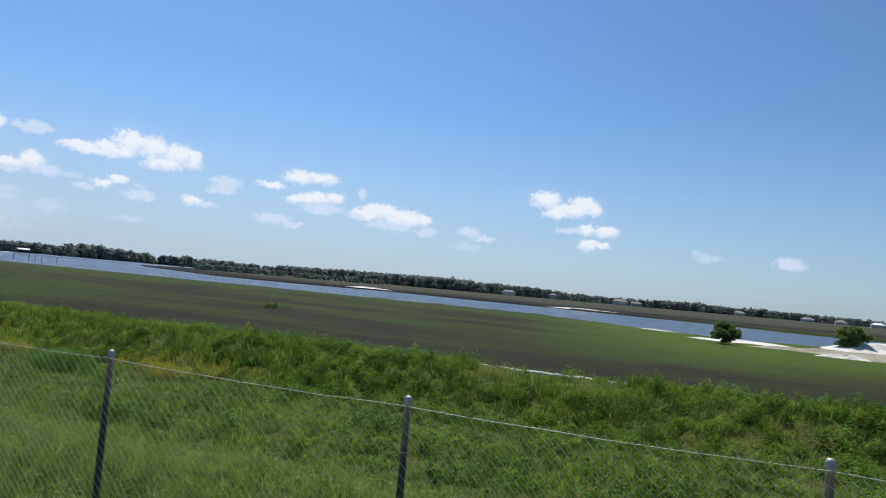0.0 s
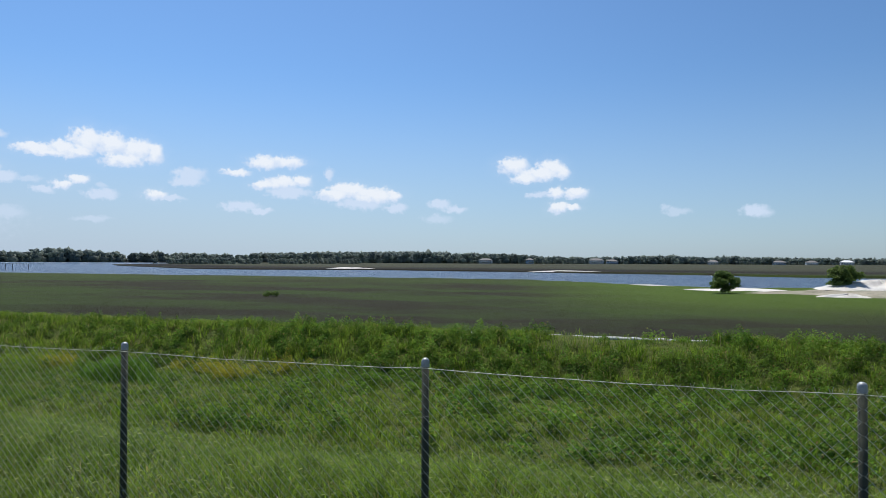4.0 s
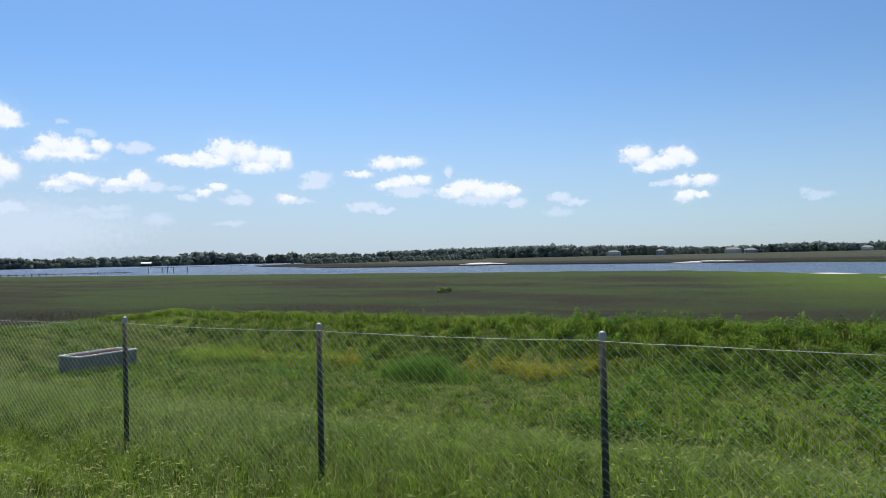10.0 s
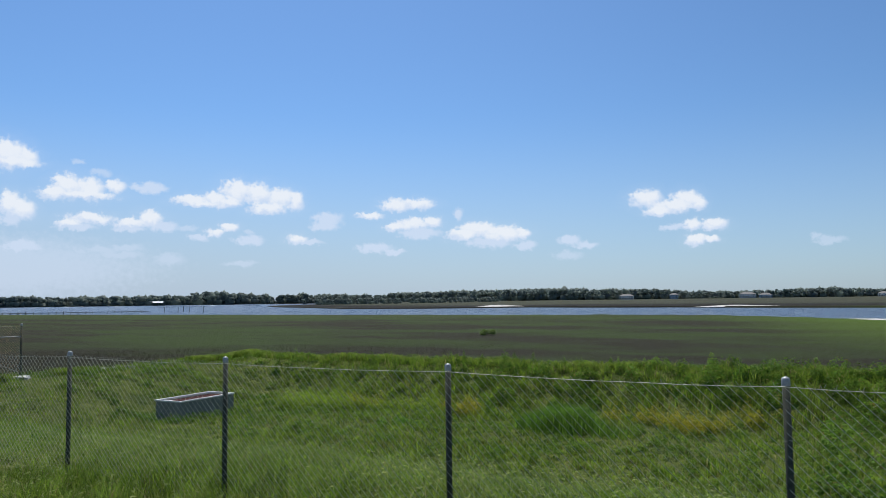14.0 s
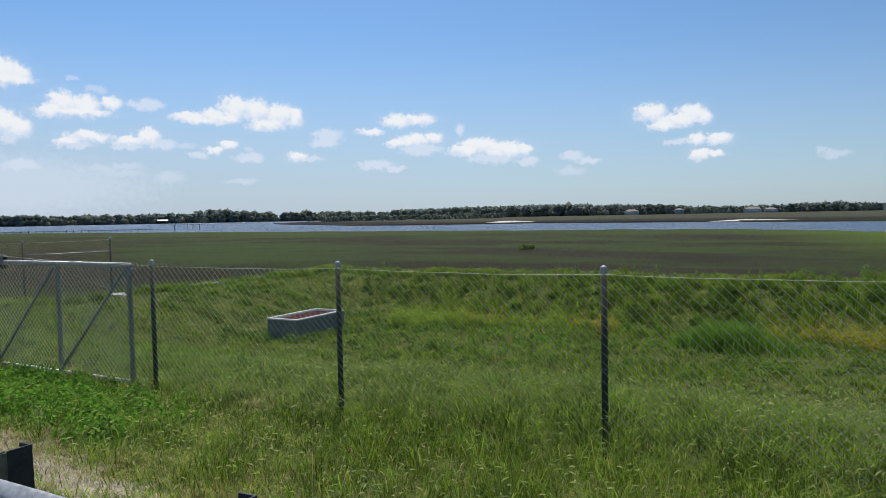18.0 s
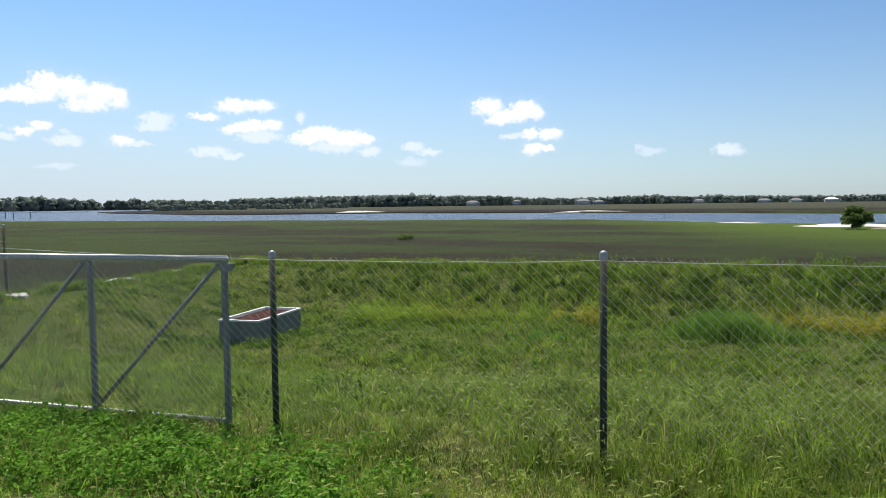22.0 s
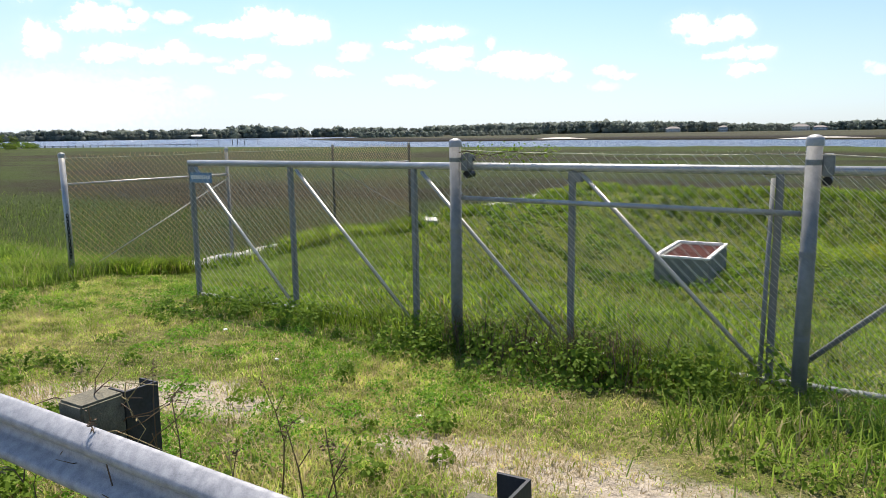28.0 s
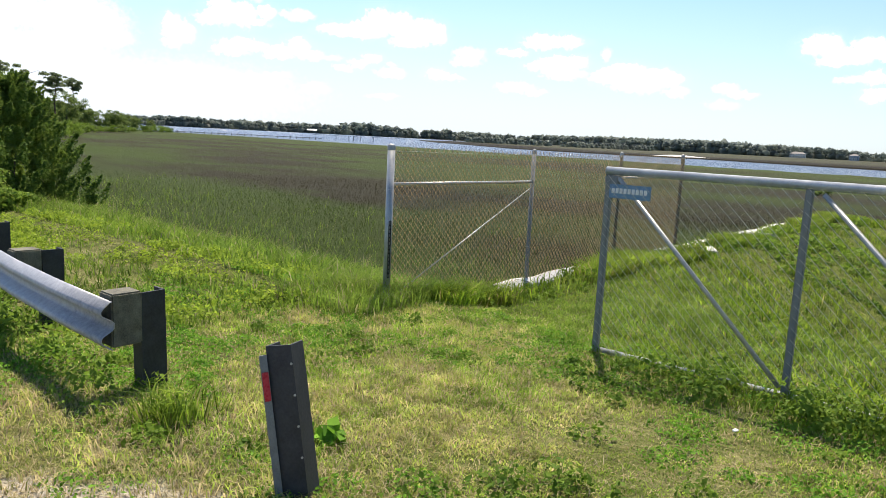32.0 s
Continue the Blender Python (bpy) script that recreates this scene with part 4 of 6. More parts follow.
def leaf_shell(c, out_dir, size, narrow=0.6, wild=0.7):
    """Leaves that face roughly outward: vertices and triangles."""
    n = len(c)
    f = out_dir + rng.normal(size=(n, 3)) * wild
    f /= np.linalg.norm(f, axis=1, keepdims=True) + 1e-9
    d = np.cross(f, rng.normal(size=(n, 3)))
    d /= np.linalg.norm(d, axis=1, keepdims=True) + 1e-9
    e = np.cross(f, d)
    s = (size * rng.uniform(0.55, 1.35, n))[:, None]
    v = np.stack([c - d * s * 0.5, c + e * s * narrow * 0.5, c + d * s * 0.5 - f * s * 0.12, c - e * s * narrow * 0.5], 1).reshape(-1, 3)
    k = np.arange(n)[:, None] * 4
    return v, np.concatenate([k + [0, 1, 2], k + [0, 2, 3]], 1).reshape(-1, 3)


def feet(x0, x1, y0, y1, n, keep=None, tuft=1, loose=0.05):
    """Places on the ground, in tufts of that many."""
    m = -(-n // tuft)
    p = np.repeat(np.stack([rng.uniform(x0, x1, m), rng.uniform(y0, y1, m)], -1), tuft, axis=0)
    if tuft > 1:
        p += rng.normal(size=p.shape) * loose
    if keep is not None:
        p = p[keep(p[:, 0], p[:, 1]) > rng.uniform(0, 1, len(p))]
    return np.concatenate([p, (land(p[:, 0], p[:, 1]) - 0.01)[:, None]], 1)


def patch(x, y, s, seed):
    """Soft noise from 0 to 1."""
    v = sum(np.sin(x * s * f * np.cos(q) + y * s * f * np.sin(q) + seed * 3.1 + q * 5) / f for f, q in ((1, 0.4), (1.3, 1.7), (2.1, 2.6), (2.9, 0.9), (4.3, 2.1)))
    return np.clip(0.5 + 0.28 * v, 0, 1)


def not_in_box(x, y):
    return 1.0 - ((np.abs(x + 12.96) < 0.62) & (np.abs(y - 11.26) < 1.23))


# long seeding grass in front of and behind the line fence
def off_track(x, y):
    return 1 - 0.95 * np.exp(-((y + 3.22 + 0.12 * x) / 0.42) ** 2) * (1 - smooth01(x, -2.6, -1.2))


p = feet(-8.5, 27, -3.9, 11.0, 560000, lambda x, y: off_track(x, y) * (1 - smooth01(y, 2.5, 10.5)) * (0.30 + 0.7 * smooth01(y + 0.35 * np.maximum(x - 2, 0), -3.0, -0.5)) * (1 - 0.75 * smooth01(x + 0.35 * np.maximum(-3.5 - y, 0), 4, 9) * (y < -1.0)) * (0.05 + 0.95 * smooth01(x, -7.0, -4.5)) * (0.45 + 0.55 * patch(x, y, 1.1, 1)), 14, 0.05)
h = (0.17 + 0.22 * patch(p[:, 0], p[:, 1], 0.8, 2)) * (0.50 + 0.95 * patch(p[:, 0], p[:, 1], 5.5, 91)) * rng.uniform(0.6, 1.3, len(p)) * (0.65 + 0.35 * smooth01(p[:, 0], -7, -1)) * (1 - 0.55 * smooth01(p[:, 1], 2, 9))
blades("long_grass", p, h, rng.uniform(0.008, 0.015, len(p)) * (1 - 0.35 * (1 - smooth01(p[:, 1], -1.5, 3.0))), 0.95, grass_m, "long green meadow grass along the fence")
p = feet(-8.0, 27, -3.0, 11.0, 70000, lambda x, y: off_track(x, y) * (0.25 + 0.75 * patch(x, y, 0.9, 5)) * (1 - smooth01(y, 0.5, 7.0)) ** 1.5 * smooth01(x, -8, -4) * (1 - 0.6 * smooth01(x, 4, 9) * (y < -1.5)))
h = rng.uniform(0.24, 0.46, len(p)) * (0.7 + 0.3 * smooth01(p[:, 0], -6, 1)) * (1 - 0.35 * smooth01(p[:, 1], 3, 9))
blades("seed_stalks", p, h, np.full(len(p), 0.0045), 0.5, seed_m, "pale seeding grass stalks")
n = len(p)
top = p + np.stack([rng.normal(size=n) * 0.08, rng.normal(size=n) * 0.08, h * rng.uniform(0.85, 1.08, n)], -1)
droop = np.stack([rng.normal(0.35, 0.5, n), rng.normal(0, 0.5, n), rng.uniform(-0.1, 1.0, n)], -1)
droop *= (rng.uniform(0.045, 0.085, n) / np.linalg.norm(droop, axis=1))[:, None]
across = np.cross(droop, rng.normal(size=(n, 3)))
across *= (rng.uniform(0.0045, 0.0085, n) / (np.linalg.norm(across, axis=1) + 1e-9))[:, None]
v = np.stack([top, top + droop * 0.45 + across, top + droop + np.array([0, 0, -0.02]), top + droop * 0.45 - across], 1).reshape(-1, 3)
k = np.arange(n)[:, None] * 4
tagged(new("seed_heads", tris_of("seed_heads", v, np.concatenate([k + [0, 1, 2], k + [0, 2, 3]], 1).reshape(-1, 3), seed_m)), "pale drooping grass seed heads", "grass", kind="stuff")


# shorter grass in the basin and up its banks
p = feet(-18.85, 30, 0.1, 20.1, 270000, lambda x, y: not_in_box(x, y) * (1 - 0.97 * (np.abs(x - 15.3) < 3.3 + 0.5 * np.sin(y * 9)) * (y > 18.6)) * (0.40 + 0.6 * patch(x, y, 0.7, 3)) * (1 - 0.6 * smooth01(x, -9, -6) * (1 - smooth01(y, 1, 9))) * (1 - 0.8 * (x < -18.3) * (patch(y, y * 0, 1.0, 30) > 0.62)), 12, 0.06)
h = (0.10 + 0.16 * patch(p[:, 0], p[:, 1], 0.55, 4)) * (0.45 + 1.05 * patch(p[:, 0], p[:, 1], 4.5, 92)) * rng.uniform(0.6, 1.3, len(p)) * (1 - 0.45 * smooth01(-p[:, 0], 12, 17)) * np.where((p[:, 0] < -17.2) & (p[:, 1] < 4.5), 0.5, 1.0) * (1 + 0.5 * (p[:, 1] > 16.5))
blades("basin_grass", p, h, rng.uniform(0.013, 0.024, len(p)), 0.7, lawn_m, "green grass over the basin floor and banks")

p = feet(-18.8, -5.5, 0.05, 7.0, 170000, lambda x, y: (1 - smooth01(y, 4, 7)) * (0.5 + 0.5 * patch(x, y, 1.3, 71)), 8, 0.05)
blades("basin_grass", p, rng.uniform(0.05, 0.15, len(p)) * (0.6 + 0.7 * patch(p[:, 0], p[:, 1], 1.5, 72)) * np.where((p[:, 0] < -17.2) & (p[:, 1] < 4.5), 0.6, 1.0), rng.uniform(0.005, 0.010, len(p)), 0.9, edge_m, "fine short grass behind the gate")

# mown verge between road, guardrail and gate, and the corner outside the fence
def verge_keep(x, y):
    middle = np.minimum(np.minimum(-1.60 + 0.06 * x, 6.79 + 0.667 * x), -3.22 - 0.12 * x)
    sandy = np.exp(-((y - middle) / 0.30) ** 2) * smooth01(x, -18.2, -16.8) * (1 - smooth01(x, -3.5, -1.8)) * smooth01(patch(x, y, 2.2, 44), 0.05, 0.45)
    edge = smooth01(y, -5.1, -4.75)
    return (1 - 0.9 * sandy) * (0.15 + 0.85 * edge) * (0.25 + 0.75 * patch(x, y, 1.6, 8))


p = feet(-20.0, -2.0, -5.05, 0.7, 500000, verge_keep, 8, 0.035)
h = (0.028 + 0.06 * patch(p[:, 0], p[:, 1], 1.3, 9)) * rng.uniform(0.5, 1.4, len(p))
blades("verge_grass", p, h, rng.uniform(0.005, 0.010, len(p)), 0.8, verge_m, "short trodden grass on the verge")
p = feet(-46.0, -19.2, -4.4, 7.5, 130000, lambda x, y: (land(x, y) > -1.45) * (0.3 + 0.7 * patch(x, y, 1.0, 10)), 10, 0.06)
h = (0.07 + 0.13 * patch(p[:, 0], p[:, 1], 0.8, 11) + 0.34 * smooth01(p[:, 1], -0.6, 2.2)) * rng.uniform(0.45, 1.25, len(p))
blades("bank_grass", p, h, rng.uniform(0.010, 0.018, len(p)), 0.6, edge_m, "green grass sloping down to the marsh")
p = feet(-19.5, -2.0, -4.6, 0.2, 170000, lambda x, y: 0.12 + 0.88 * smooth01(patch(x, y, 1.3, 21), 0.42, 0.72), 5, 0.05)
blades("dry_grass", p, rng.uniform(0.025, 0.07, len(p)), np.full(len(p), 0.006), 1.2, straw_m, "dry straw among the verge grass")

# tall fringe under the gate and round the posts
p = feet(-16.2, -6.3, -0.55, 0.55, 26000, lambda x, y: (0.12 + 0.88 * (1 - smooth01(x, -10.6, -9.9))) * np.exp(-(y / 0.33) ** 2) * (0.2 + 0.8 * patch(x * 1.3, y, 1.5, 12)))
h = rng.uniform(0.14, 0.42, len(p)) * (0.5 + 0.8 * patch(p[:, 0], p[:, 1], 1.7, 13)) * (1 - 0.6 * smooth01(p[:, 0], -10.4, -9.9)) * (0.45 + 0.55 * smooth01(p[:, 0], -14.2, -12.8))
blades("gate_fringe", p, h, rng.uniform(0.007, 0.013, len(p)), 0.6, grass_m, "long grass grown through the foot of the gate")


def leaves_on(name, spots, mat, label, n_each, radius, height, size, category="weeds", narrow=0.5, low=0.5, high=1.3):
    """Low leafy weeds: leaves heaped on a set of spots."""
    n = len(spots) * n_each
    c = np.repeat(spots, n_each, axis=0)
    a, q = rng.uniform(0, math.tau, n), np.sqrt(rng.uniform(0, 1, n))
    rr = np.repeat(rng.uniform(0.6, 1.3, len(spots)), n_each)
    hh = np.repeat(rng.uniform(low, high, len(spots)), n_each)
    x, y = c[:, 0] + np.cos(a) * q * radius * rr, c[:, 1] + np.sin(a) * q * radius * rr
    top = height * hh * (1 - 0.8 * q * q)
    z = land(x, y) + top * np.sqrt(rng.uniform(0.12, 1.0, n))
    out_dir = np.stack([np.cos(a) * q, np.sin(a) * q, np.full(n, 0.9)], -1)
    v, t3 = leaf_shell(np.stack([x, y, z], -1), out_dir, np.full(n, size), narrow + 0.1, 0.55)
    return tagged(new(name, tris_of(name, v, t3, mat)), label, category, kind="stuff")


s = feet(-7.5, 27, -2.6, 10, 900, lambda x, y: smooth01(patch(x, y, 1.4, 51), 0.45, 0.7))
leaves_on("meadow_weeds", s, weed_m, "dark leafy weeds among the long grass", 46, 0.16, 0.26, 0.05)
p = feet(-18.86, -18.25, 0.4, 20.0, 34000, lambda x, y: np.clip(1 - 0.92 * smooth01(y, 1.2, 1.8) * (1 - smooth01(y, 3.6, 4.2)) - 0.97 * smooth01(y, 7.8, 8.3) * (1 - smooth01(y, 9.5, 10)) - 0.95 * smooth01(y, 11.0, 11.6) * (1 - smooth01(y, 15.6, 16.4)), 0, 1))
blades("wall_grass", p, rng.uniform(0.10, 0.36, len(p)), rng.uniform(0.010, 0.020, len(p)), 0.7, lawn_m, "grass hanging over the seawall's cap")
s = feet(-18.9, -18.3, 0.4, 20.0, 150, lambda x, y: patch(y, y * 0, 1.0, 61))
leaves_on("wall_weeds", s, weed_m, "leafy weeds along the seawall", 50, 0.2, 0.2, 0.06)
s = feet(-14.0, -11.9, 9.6, 12.9, 130, lambda x, y: 1.0 * ((np.abs(x + 12.96) > 0.6) | (np.abs(y - 11.26) > 1.2)))
leaves_on("inlet_weeds", s, bank_m, "weeds grown up round the concrete inlet", 50, 0.20, 0.26, 0.06)
p = feet(-18.9, 30, 18.9, 20.08, 30000, lambda x, y: (0.5 + 0.5 * patch(x, y, 0.8, 33)) * (1 - 0.93 * smooth01(x, 12.6, 13.2) * (1 - smooth01(x, 17.9, 18.6))))
blades("crest_grass", p, rng.uniform(0.12, 0.34, len(p)), rng.uniform(0.014, 0.026, len(p)), 0.7, lawn_m, "long grass along the top of the bank")
s = feet(-5.0, 30, 15.0, 20.1, 1500, lambda x, y: (1 - 1.0 * (np.abs(x - 2.8) < 3.4) * (y < 17.3)) * (1 - 0.95 * smooth01(x, 12.3, 13.0) * (1 - smooth01(x, 18, 18.8)) * (y > 17.8)) * (0.25 + 0.75 * patch(x, y, 0.6, 14)) * (0.4 + 0.6 * smooth01(x, -5, 3)))
leaves_on("bank_weeds", s, bank_m, "broad-leaved green weeds on the far bank", 150, 0.33, 0.42, 0.070, low=0.25, high=1.6)
s = feet(-16, 30, 17.2, 20.0, 260, lambda x, y: 1.0 - 0.9 * smooth01(x, 12.3, 13.0) * (1 - smooth01(x, 18, 18.8)))
leaves_on("dark_weeds", s, weed_m, "small dark weed tufts along the bank", 90, 0.15, 0.40, 0.06, low=0.5, high=1.5)
s = feet(-6, 7, 9.0, 16.5, 330, lambda x, y: 0.15 + 0.85 * patch(x, y, 0.9, 36))
leaves_on("basin_weeds", s, weed_m, "dark tufted weeds scattered over the basin", 70, 0.22, 0.28, 0.06, low=0.4, high=1.5)
s = feet(-18.5, -5.0, 9.0, 20.1, 420, lambda x, y: (0.2 + 0.8 * patch(x, y, 0.8, 15)) * not_in_box(x, y))
leaves_on("basin_weeds", s, weed_m, "dark low weeds among the basin grass", 60, 0.32, 0.24, 0.09)
s = feet(6, 30, 8.5, 16.0, 560, lambda x, y: 0.2 + 0.8 * patch(x, y, 0.7, 16))
leaves_on("basin_weeds", s, bank_m, "tall dark weeds in the basin", 100, 0.34, 0.55, 0.085, low=0.3, high=1.5)
YELLOW = ((2.5, 15.2), (3.1, 15.1), (1.9, 15.5), (0.8, 15.7), (4.0, 16.2), (-4.8, 15.4), (-4.4, 15.0), (-9.0, 15.3))
s = np.array([(x + rng.normal() * 0.38, y + rng.normal() * 0.20, 0) for x, y in YELLOW for _ in range(9)])
leaves_on("yellow_weeds", s, yellow_m, "yellow-green flowering weeds in the basin", 130, 0.30, 0.62, 0.05)
s = np.array([(-5.3 + rng.normal() * 0.5, 12.7 + rng.normal() * 0.2, 0) for _ in range(8)])
leaves_on("bright_weeds", s, clover_m, "patch of bright green weeds in the basin", 80, 0.30, 0.32, 0.05)
s = np.array([(x + rng.normal() * 0.55, y + rng.normal() * 0.32, 0) for x, y in ((-10.8, 13.7), (-10.2, 14.4), (-9.9, 15.0), (-10.7, 15.0), (-8.2, 14.9), (-6.5, 15.3)) for _ in range(11)])
leaves_on("lime_weeds", s, lime_m, "mounds of soft yellow-green weeds by the inlet", 190, 0.34, 0.66, 0.05)
s = np.stack([-0.7 + rng.normal(size=40) * 0.62, 13.9 + rng.normal(size=40) * 0.30, np.zeros(40)], -1)
p = np.repeat(s, 200, axis=0) + np.concatenate([rng.normal(size=(len(s) * 200, 2)) * np.array([0.26, 0.20]), np.zeros((len(s) * 200, 1))], 1)
p[:, 2] = land(p[:, 0], p[:, 1])
blades("tall_grass_clump", p, rng.uniform(0.15, 0.85, len(p)) * np.exp(-((p[:, 0] + 0.7) / 1.9) ** 2), np.full(len(p), 0.014), 0.55, clump_m, "tall lush blue-green grass clump in the basin")
s = feet(-8.7, -4.4, -1.9, -0.35, 240, lambda x, y: np.exp(-((y + 1.05 + 0.12 * (x + 7)) / 0.55) ** 2))
leaves_on("bright_weeds", s, clover_m, "bright green low weeds in front of the gate", 130, 0.26, 0.26, 0.045)
s = feet(-21.5, -6.0, -4.3, 0.5, 2000, lambda x, y: np.sqrt(verge_keep(x, y)) * smooth01(patch(x, y, 1.2, 17) + 0.25 * smooth01(y, -2.2, -0.6), 0.40, 0.62))
leaves_on("bright_weeds", s, clover_m, "bright green leafy weeds on the verge", 90, 0.18, 0.075, 0.026)
s = feet(-21.5, -6.0, -4.2, 0.5, 420, lambda x, y: np.sqrt(verge_keep(x, y)) * smooth01(patch(x, y, 2.3, 27), 0.35, 0.6))
leaves_on("low_weeds", s, weed_m, "darker tufted weeds dotted over the verge", 70, 0.13, 0.13, 0.04)
s = feet(-13.3, -9.9, -0.75, 0.1, 46)
leaves_on("gate_weeds", s, weed_m, "dark weeds heaped at the foot of the gate", 120, 0.24, 0.36, 0.05)
s = feet(-16.0, -13.0, -0.55, 0.2, 26)
leaves_on("gate_weeds", s, weed_m, "leafy weeds along the gate's bottom rail", 90, 0.22, 0.26, 0.05)
s = feet(-14.3, -13.2, -4.25, -3.80, 46)
leaves_on("rail_weeds", s, weed_m, "dark weeds heaped under the guardrail's end", 90, 0.17, 0.38, 0.05)
s = feet(-14.45, -9.0, -4.12, -3.85, 60)
leaves_on("rail_weeds", s, weed_m, "dark weeds under the guardrail", 60, 0.15, 0.26, 0.04)
s = feet(-29.0, -17.95, -3.8, -2.3, 240, lambda x, y: np.exp(-((y + 3.62 - 0.12 * np.maximum(-19.5 - x, 0)) / 0.22) ** 2))
leaves_on("rail_weeds", s, weed_m, "weeds under the end of the guardrail", 70, 0.17, 0.26, 0.045)
s = np.array([(-16.62, -3.15, 0.0), (-16.50, -3.05, 0.0)])
leaves_on("broadleaf_weed", s, clover_m, "large-leaved bright weed beside the marker post", 30, 0.13, 0.12, 0.085, "weed", 0.7)
p = np.repeat([[-17.35, -3.55, 0.0]], 240, axis=0) + np.concatenate([rng.normal(size=(240, 2)) * 0.10, np.zeros((240, 1))], 1)
p[:, 2] = land(p[:, 0], p[:, 1])
blades("grass_tuft", p, rng.uniform(0.15, 0.32, 240), np.full(240, 0.009), 0.9, grass_m, "spiky green grass tuft by the guardrail end", "grass tuft")
# vine on the gate post's top
v, t3 = leaf_cloud(np.stack([rng.uniform(-12.6, -11.7, 190), rng.uniform(-0.05, 0.12, 190), 1.86 + rng.normal(size=190) * 0.04], -1), np.full(190, 0.026))
tagged(new("climbing_vine", tris_of("climbing_vine", v, t3, vine_m)), "thin yellow-green vine along the fence top", "vine", kind="stuff")

# dead stems standing by the guardrail
for k in range(26):
    x = random.uniform(-14.2, -10.4) if k < 20 else random.uniform(-9.5, -5)
    y = random.uniform(-4.28, -3.85) if k < 14 else random.uniform(-3.9, -3.3)
    z0 = float(land(x, y))
    stem = thing("dead_stem", "dry brown weed stalk with a seed head", "stalk", (x, y, z0), "dead stalks by the guardrail")
    bm = bmesh.new()
    pt, d = Vector((0, 0, -0.02)), Vector((random.uniform(-0.25, 0.25), random.uniform(-0.25, 0.2), 1))
    hgt = random.uniform(0.45, 0.85)
    for j in range(5):
        q = pt + d.normalized() * hgt / 5
        tube(bm, pt, q, 0.0048 - 0.0006 * j, seg=5)
        if j > 1:
            tw = q + Vector((random.uniform(-0.07, 0.07), random.uniform(-0.07, 0.07), random.uniform(0.04, 0.10)))
            tube(bm, q, tw, 0.002, seg=4)
        pt = q
        d += Vector((random.uniform(-0.25, 0.25), random.uniform(-0.25, 0.25), 0))
    part("stalk", bm, stem_m if k % 3 else straw_m, stem)
    c = np.array(pt)[None, :] + rng.normal(size=(26, 3)) * (0.016 if k % 3 else 0.026)
    v, t3 = leaf_cloud(c, np.full(26, 0.022 if k % 3 else 0.034), 0.3, 0.3)
    part("seed_head", tris_of("seed_head", v, t3, stem_m if k % 3 else straw_m), stem_m, stem, "brown dried seed head")

# dry vines tangled over the guardrail and its second block
for cx, cy, cz, n, wide in ((-12.15, -3.96, 0.93, 26, 0.16), (-13.3, -4.18, 0.72, 14, 0.45), (-12.7, -4.2, 0.7, 12, 0.4)):
    vine = thing("dry_vine", "tangle of dead grey-brown vine over the guardrail", "vine", (cx, cy, cz), "dead vines on the guardrail")
    for k in range(n):
        bm = bmesh.new()
        pt = Vector((random.uniform(-wide, wide), random.uniform(-0.12, 0.10), random.uniform(-0.25, 0.02)))
        d = Vector((random.uniform(-1, 1), random.uniform(-0.4, 0.4), random.uniform(-0.1, 0.9)))
        for j in range(4):
            q = pt + d.normalized() * random.uniform(0.05, 0.11)
            tube(bm, pt, q, 0.0032 - 0.0005 * j, 0.0028 - 0.0005 * j, seg=5)
            pt = q
            d += Vector((random.uniform(-0.6, 0.6), random.uniform(-0.5, 0.5), random.uniform(-0.7, 0.2)))
        part("stem", bm, stem_m if k % 2 else straw_m, vine)

# vine over the top of the fence and dead weeds at its foot
vine = thing("vine", "green leafy vine over the top of the fence", "vine", (-12.2, -0.05, 1.86))
c = np.stack([rng.uniform(-0.45, 0.5, 90), rng.normal(size=90) * 0.03, rng.normal(size=90) * 0.035 + 0.03], -1)
v, t3 = leaf_cloud(c, np.full(90, 0.032), 0.2, 0.6)
part("leaves", tris_of("leaves", v, t3, weed_m), weed_m, vine)
bm = bmesh.new()
for k in range(8):
    tube(bm, (-0.48 + 0.12 * k, 0.0, 0.02 * math.sin(k * 1.7)), (-0.36 + 0.12 * k, 0.0, 0.02 * math.sin(k * 1.7 + 1.7)), 0.004, seg=5)
part("stem", bm, stem_m, vine)
p = feet(-12.9, -10.6, -0.55, 0.0, 900, lambda x, y: np.exp(-((x + 11.6) / 0.8) ** 2), 6, 0.06)
blades("dead_weeds", p, rng.uniform(0.2, 0.6, len(p)), rng.uniform(0.005, 0.010, len(p)), 0.6, stem_m, "dead brown weeds tangled at the foot of the gate", "weeds")
p = feet(-19.9, -18.6, -0.9, 0.9, 3600, None, 6, 0.06)
blades("post_grass", p, rng.uniform(0.12, 0.40, len(p)), rng.uniform(0.006, 0.012, len(p)), 0.8, edge_m, "long grass round the foot of the side fence")

# marsh sedge, thinning out with distance into coarser tussocks
def far_from_yard(x, y):
    return np.hypot(np.maximum(-19 - x, 0) + np.maximum(x - 30, 0), np.where(x < -19, np.maximum(y, 0), np.maximum(y - 20, 0)))


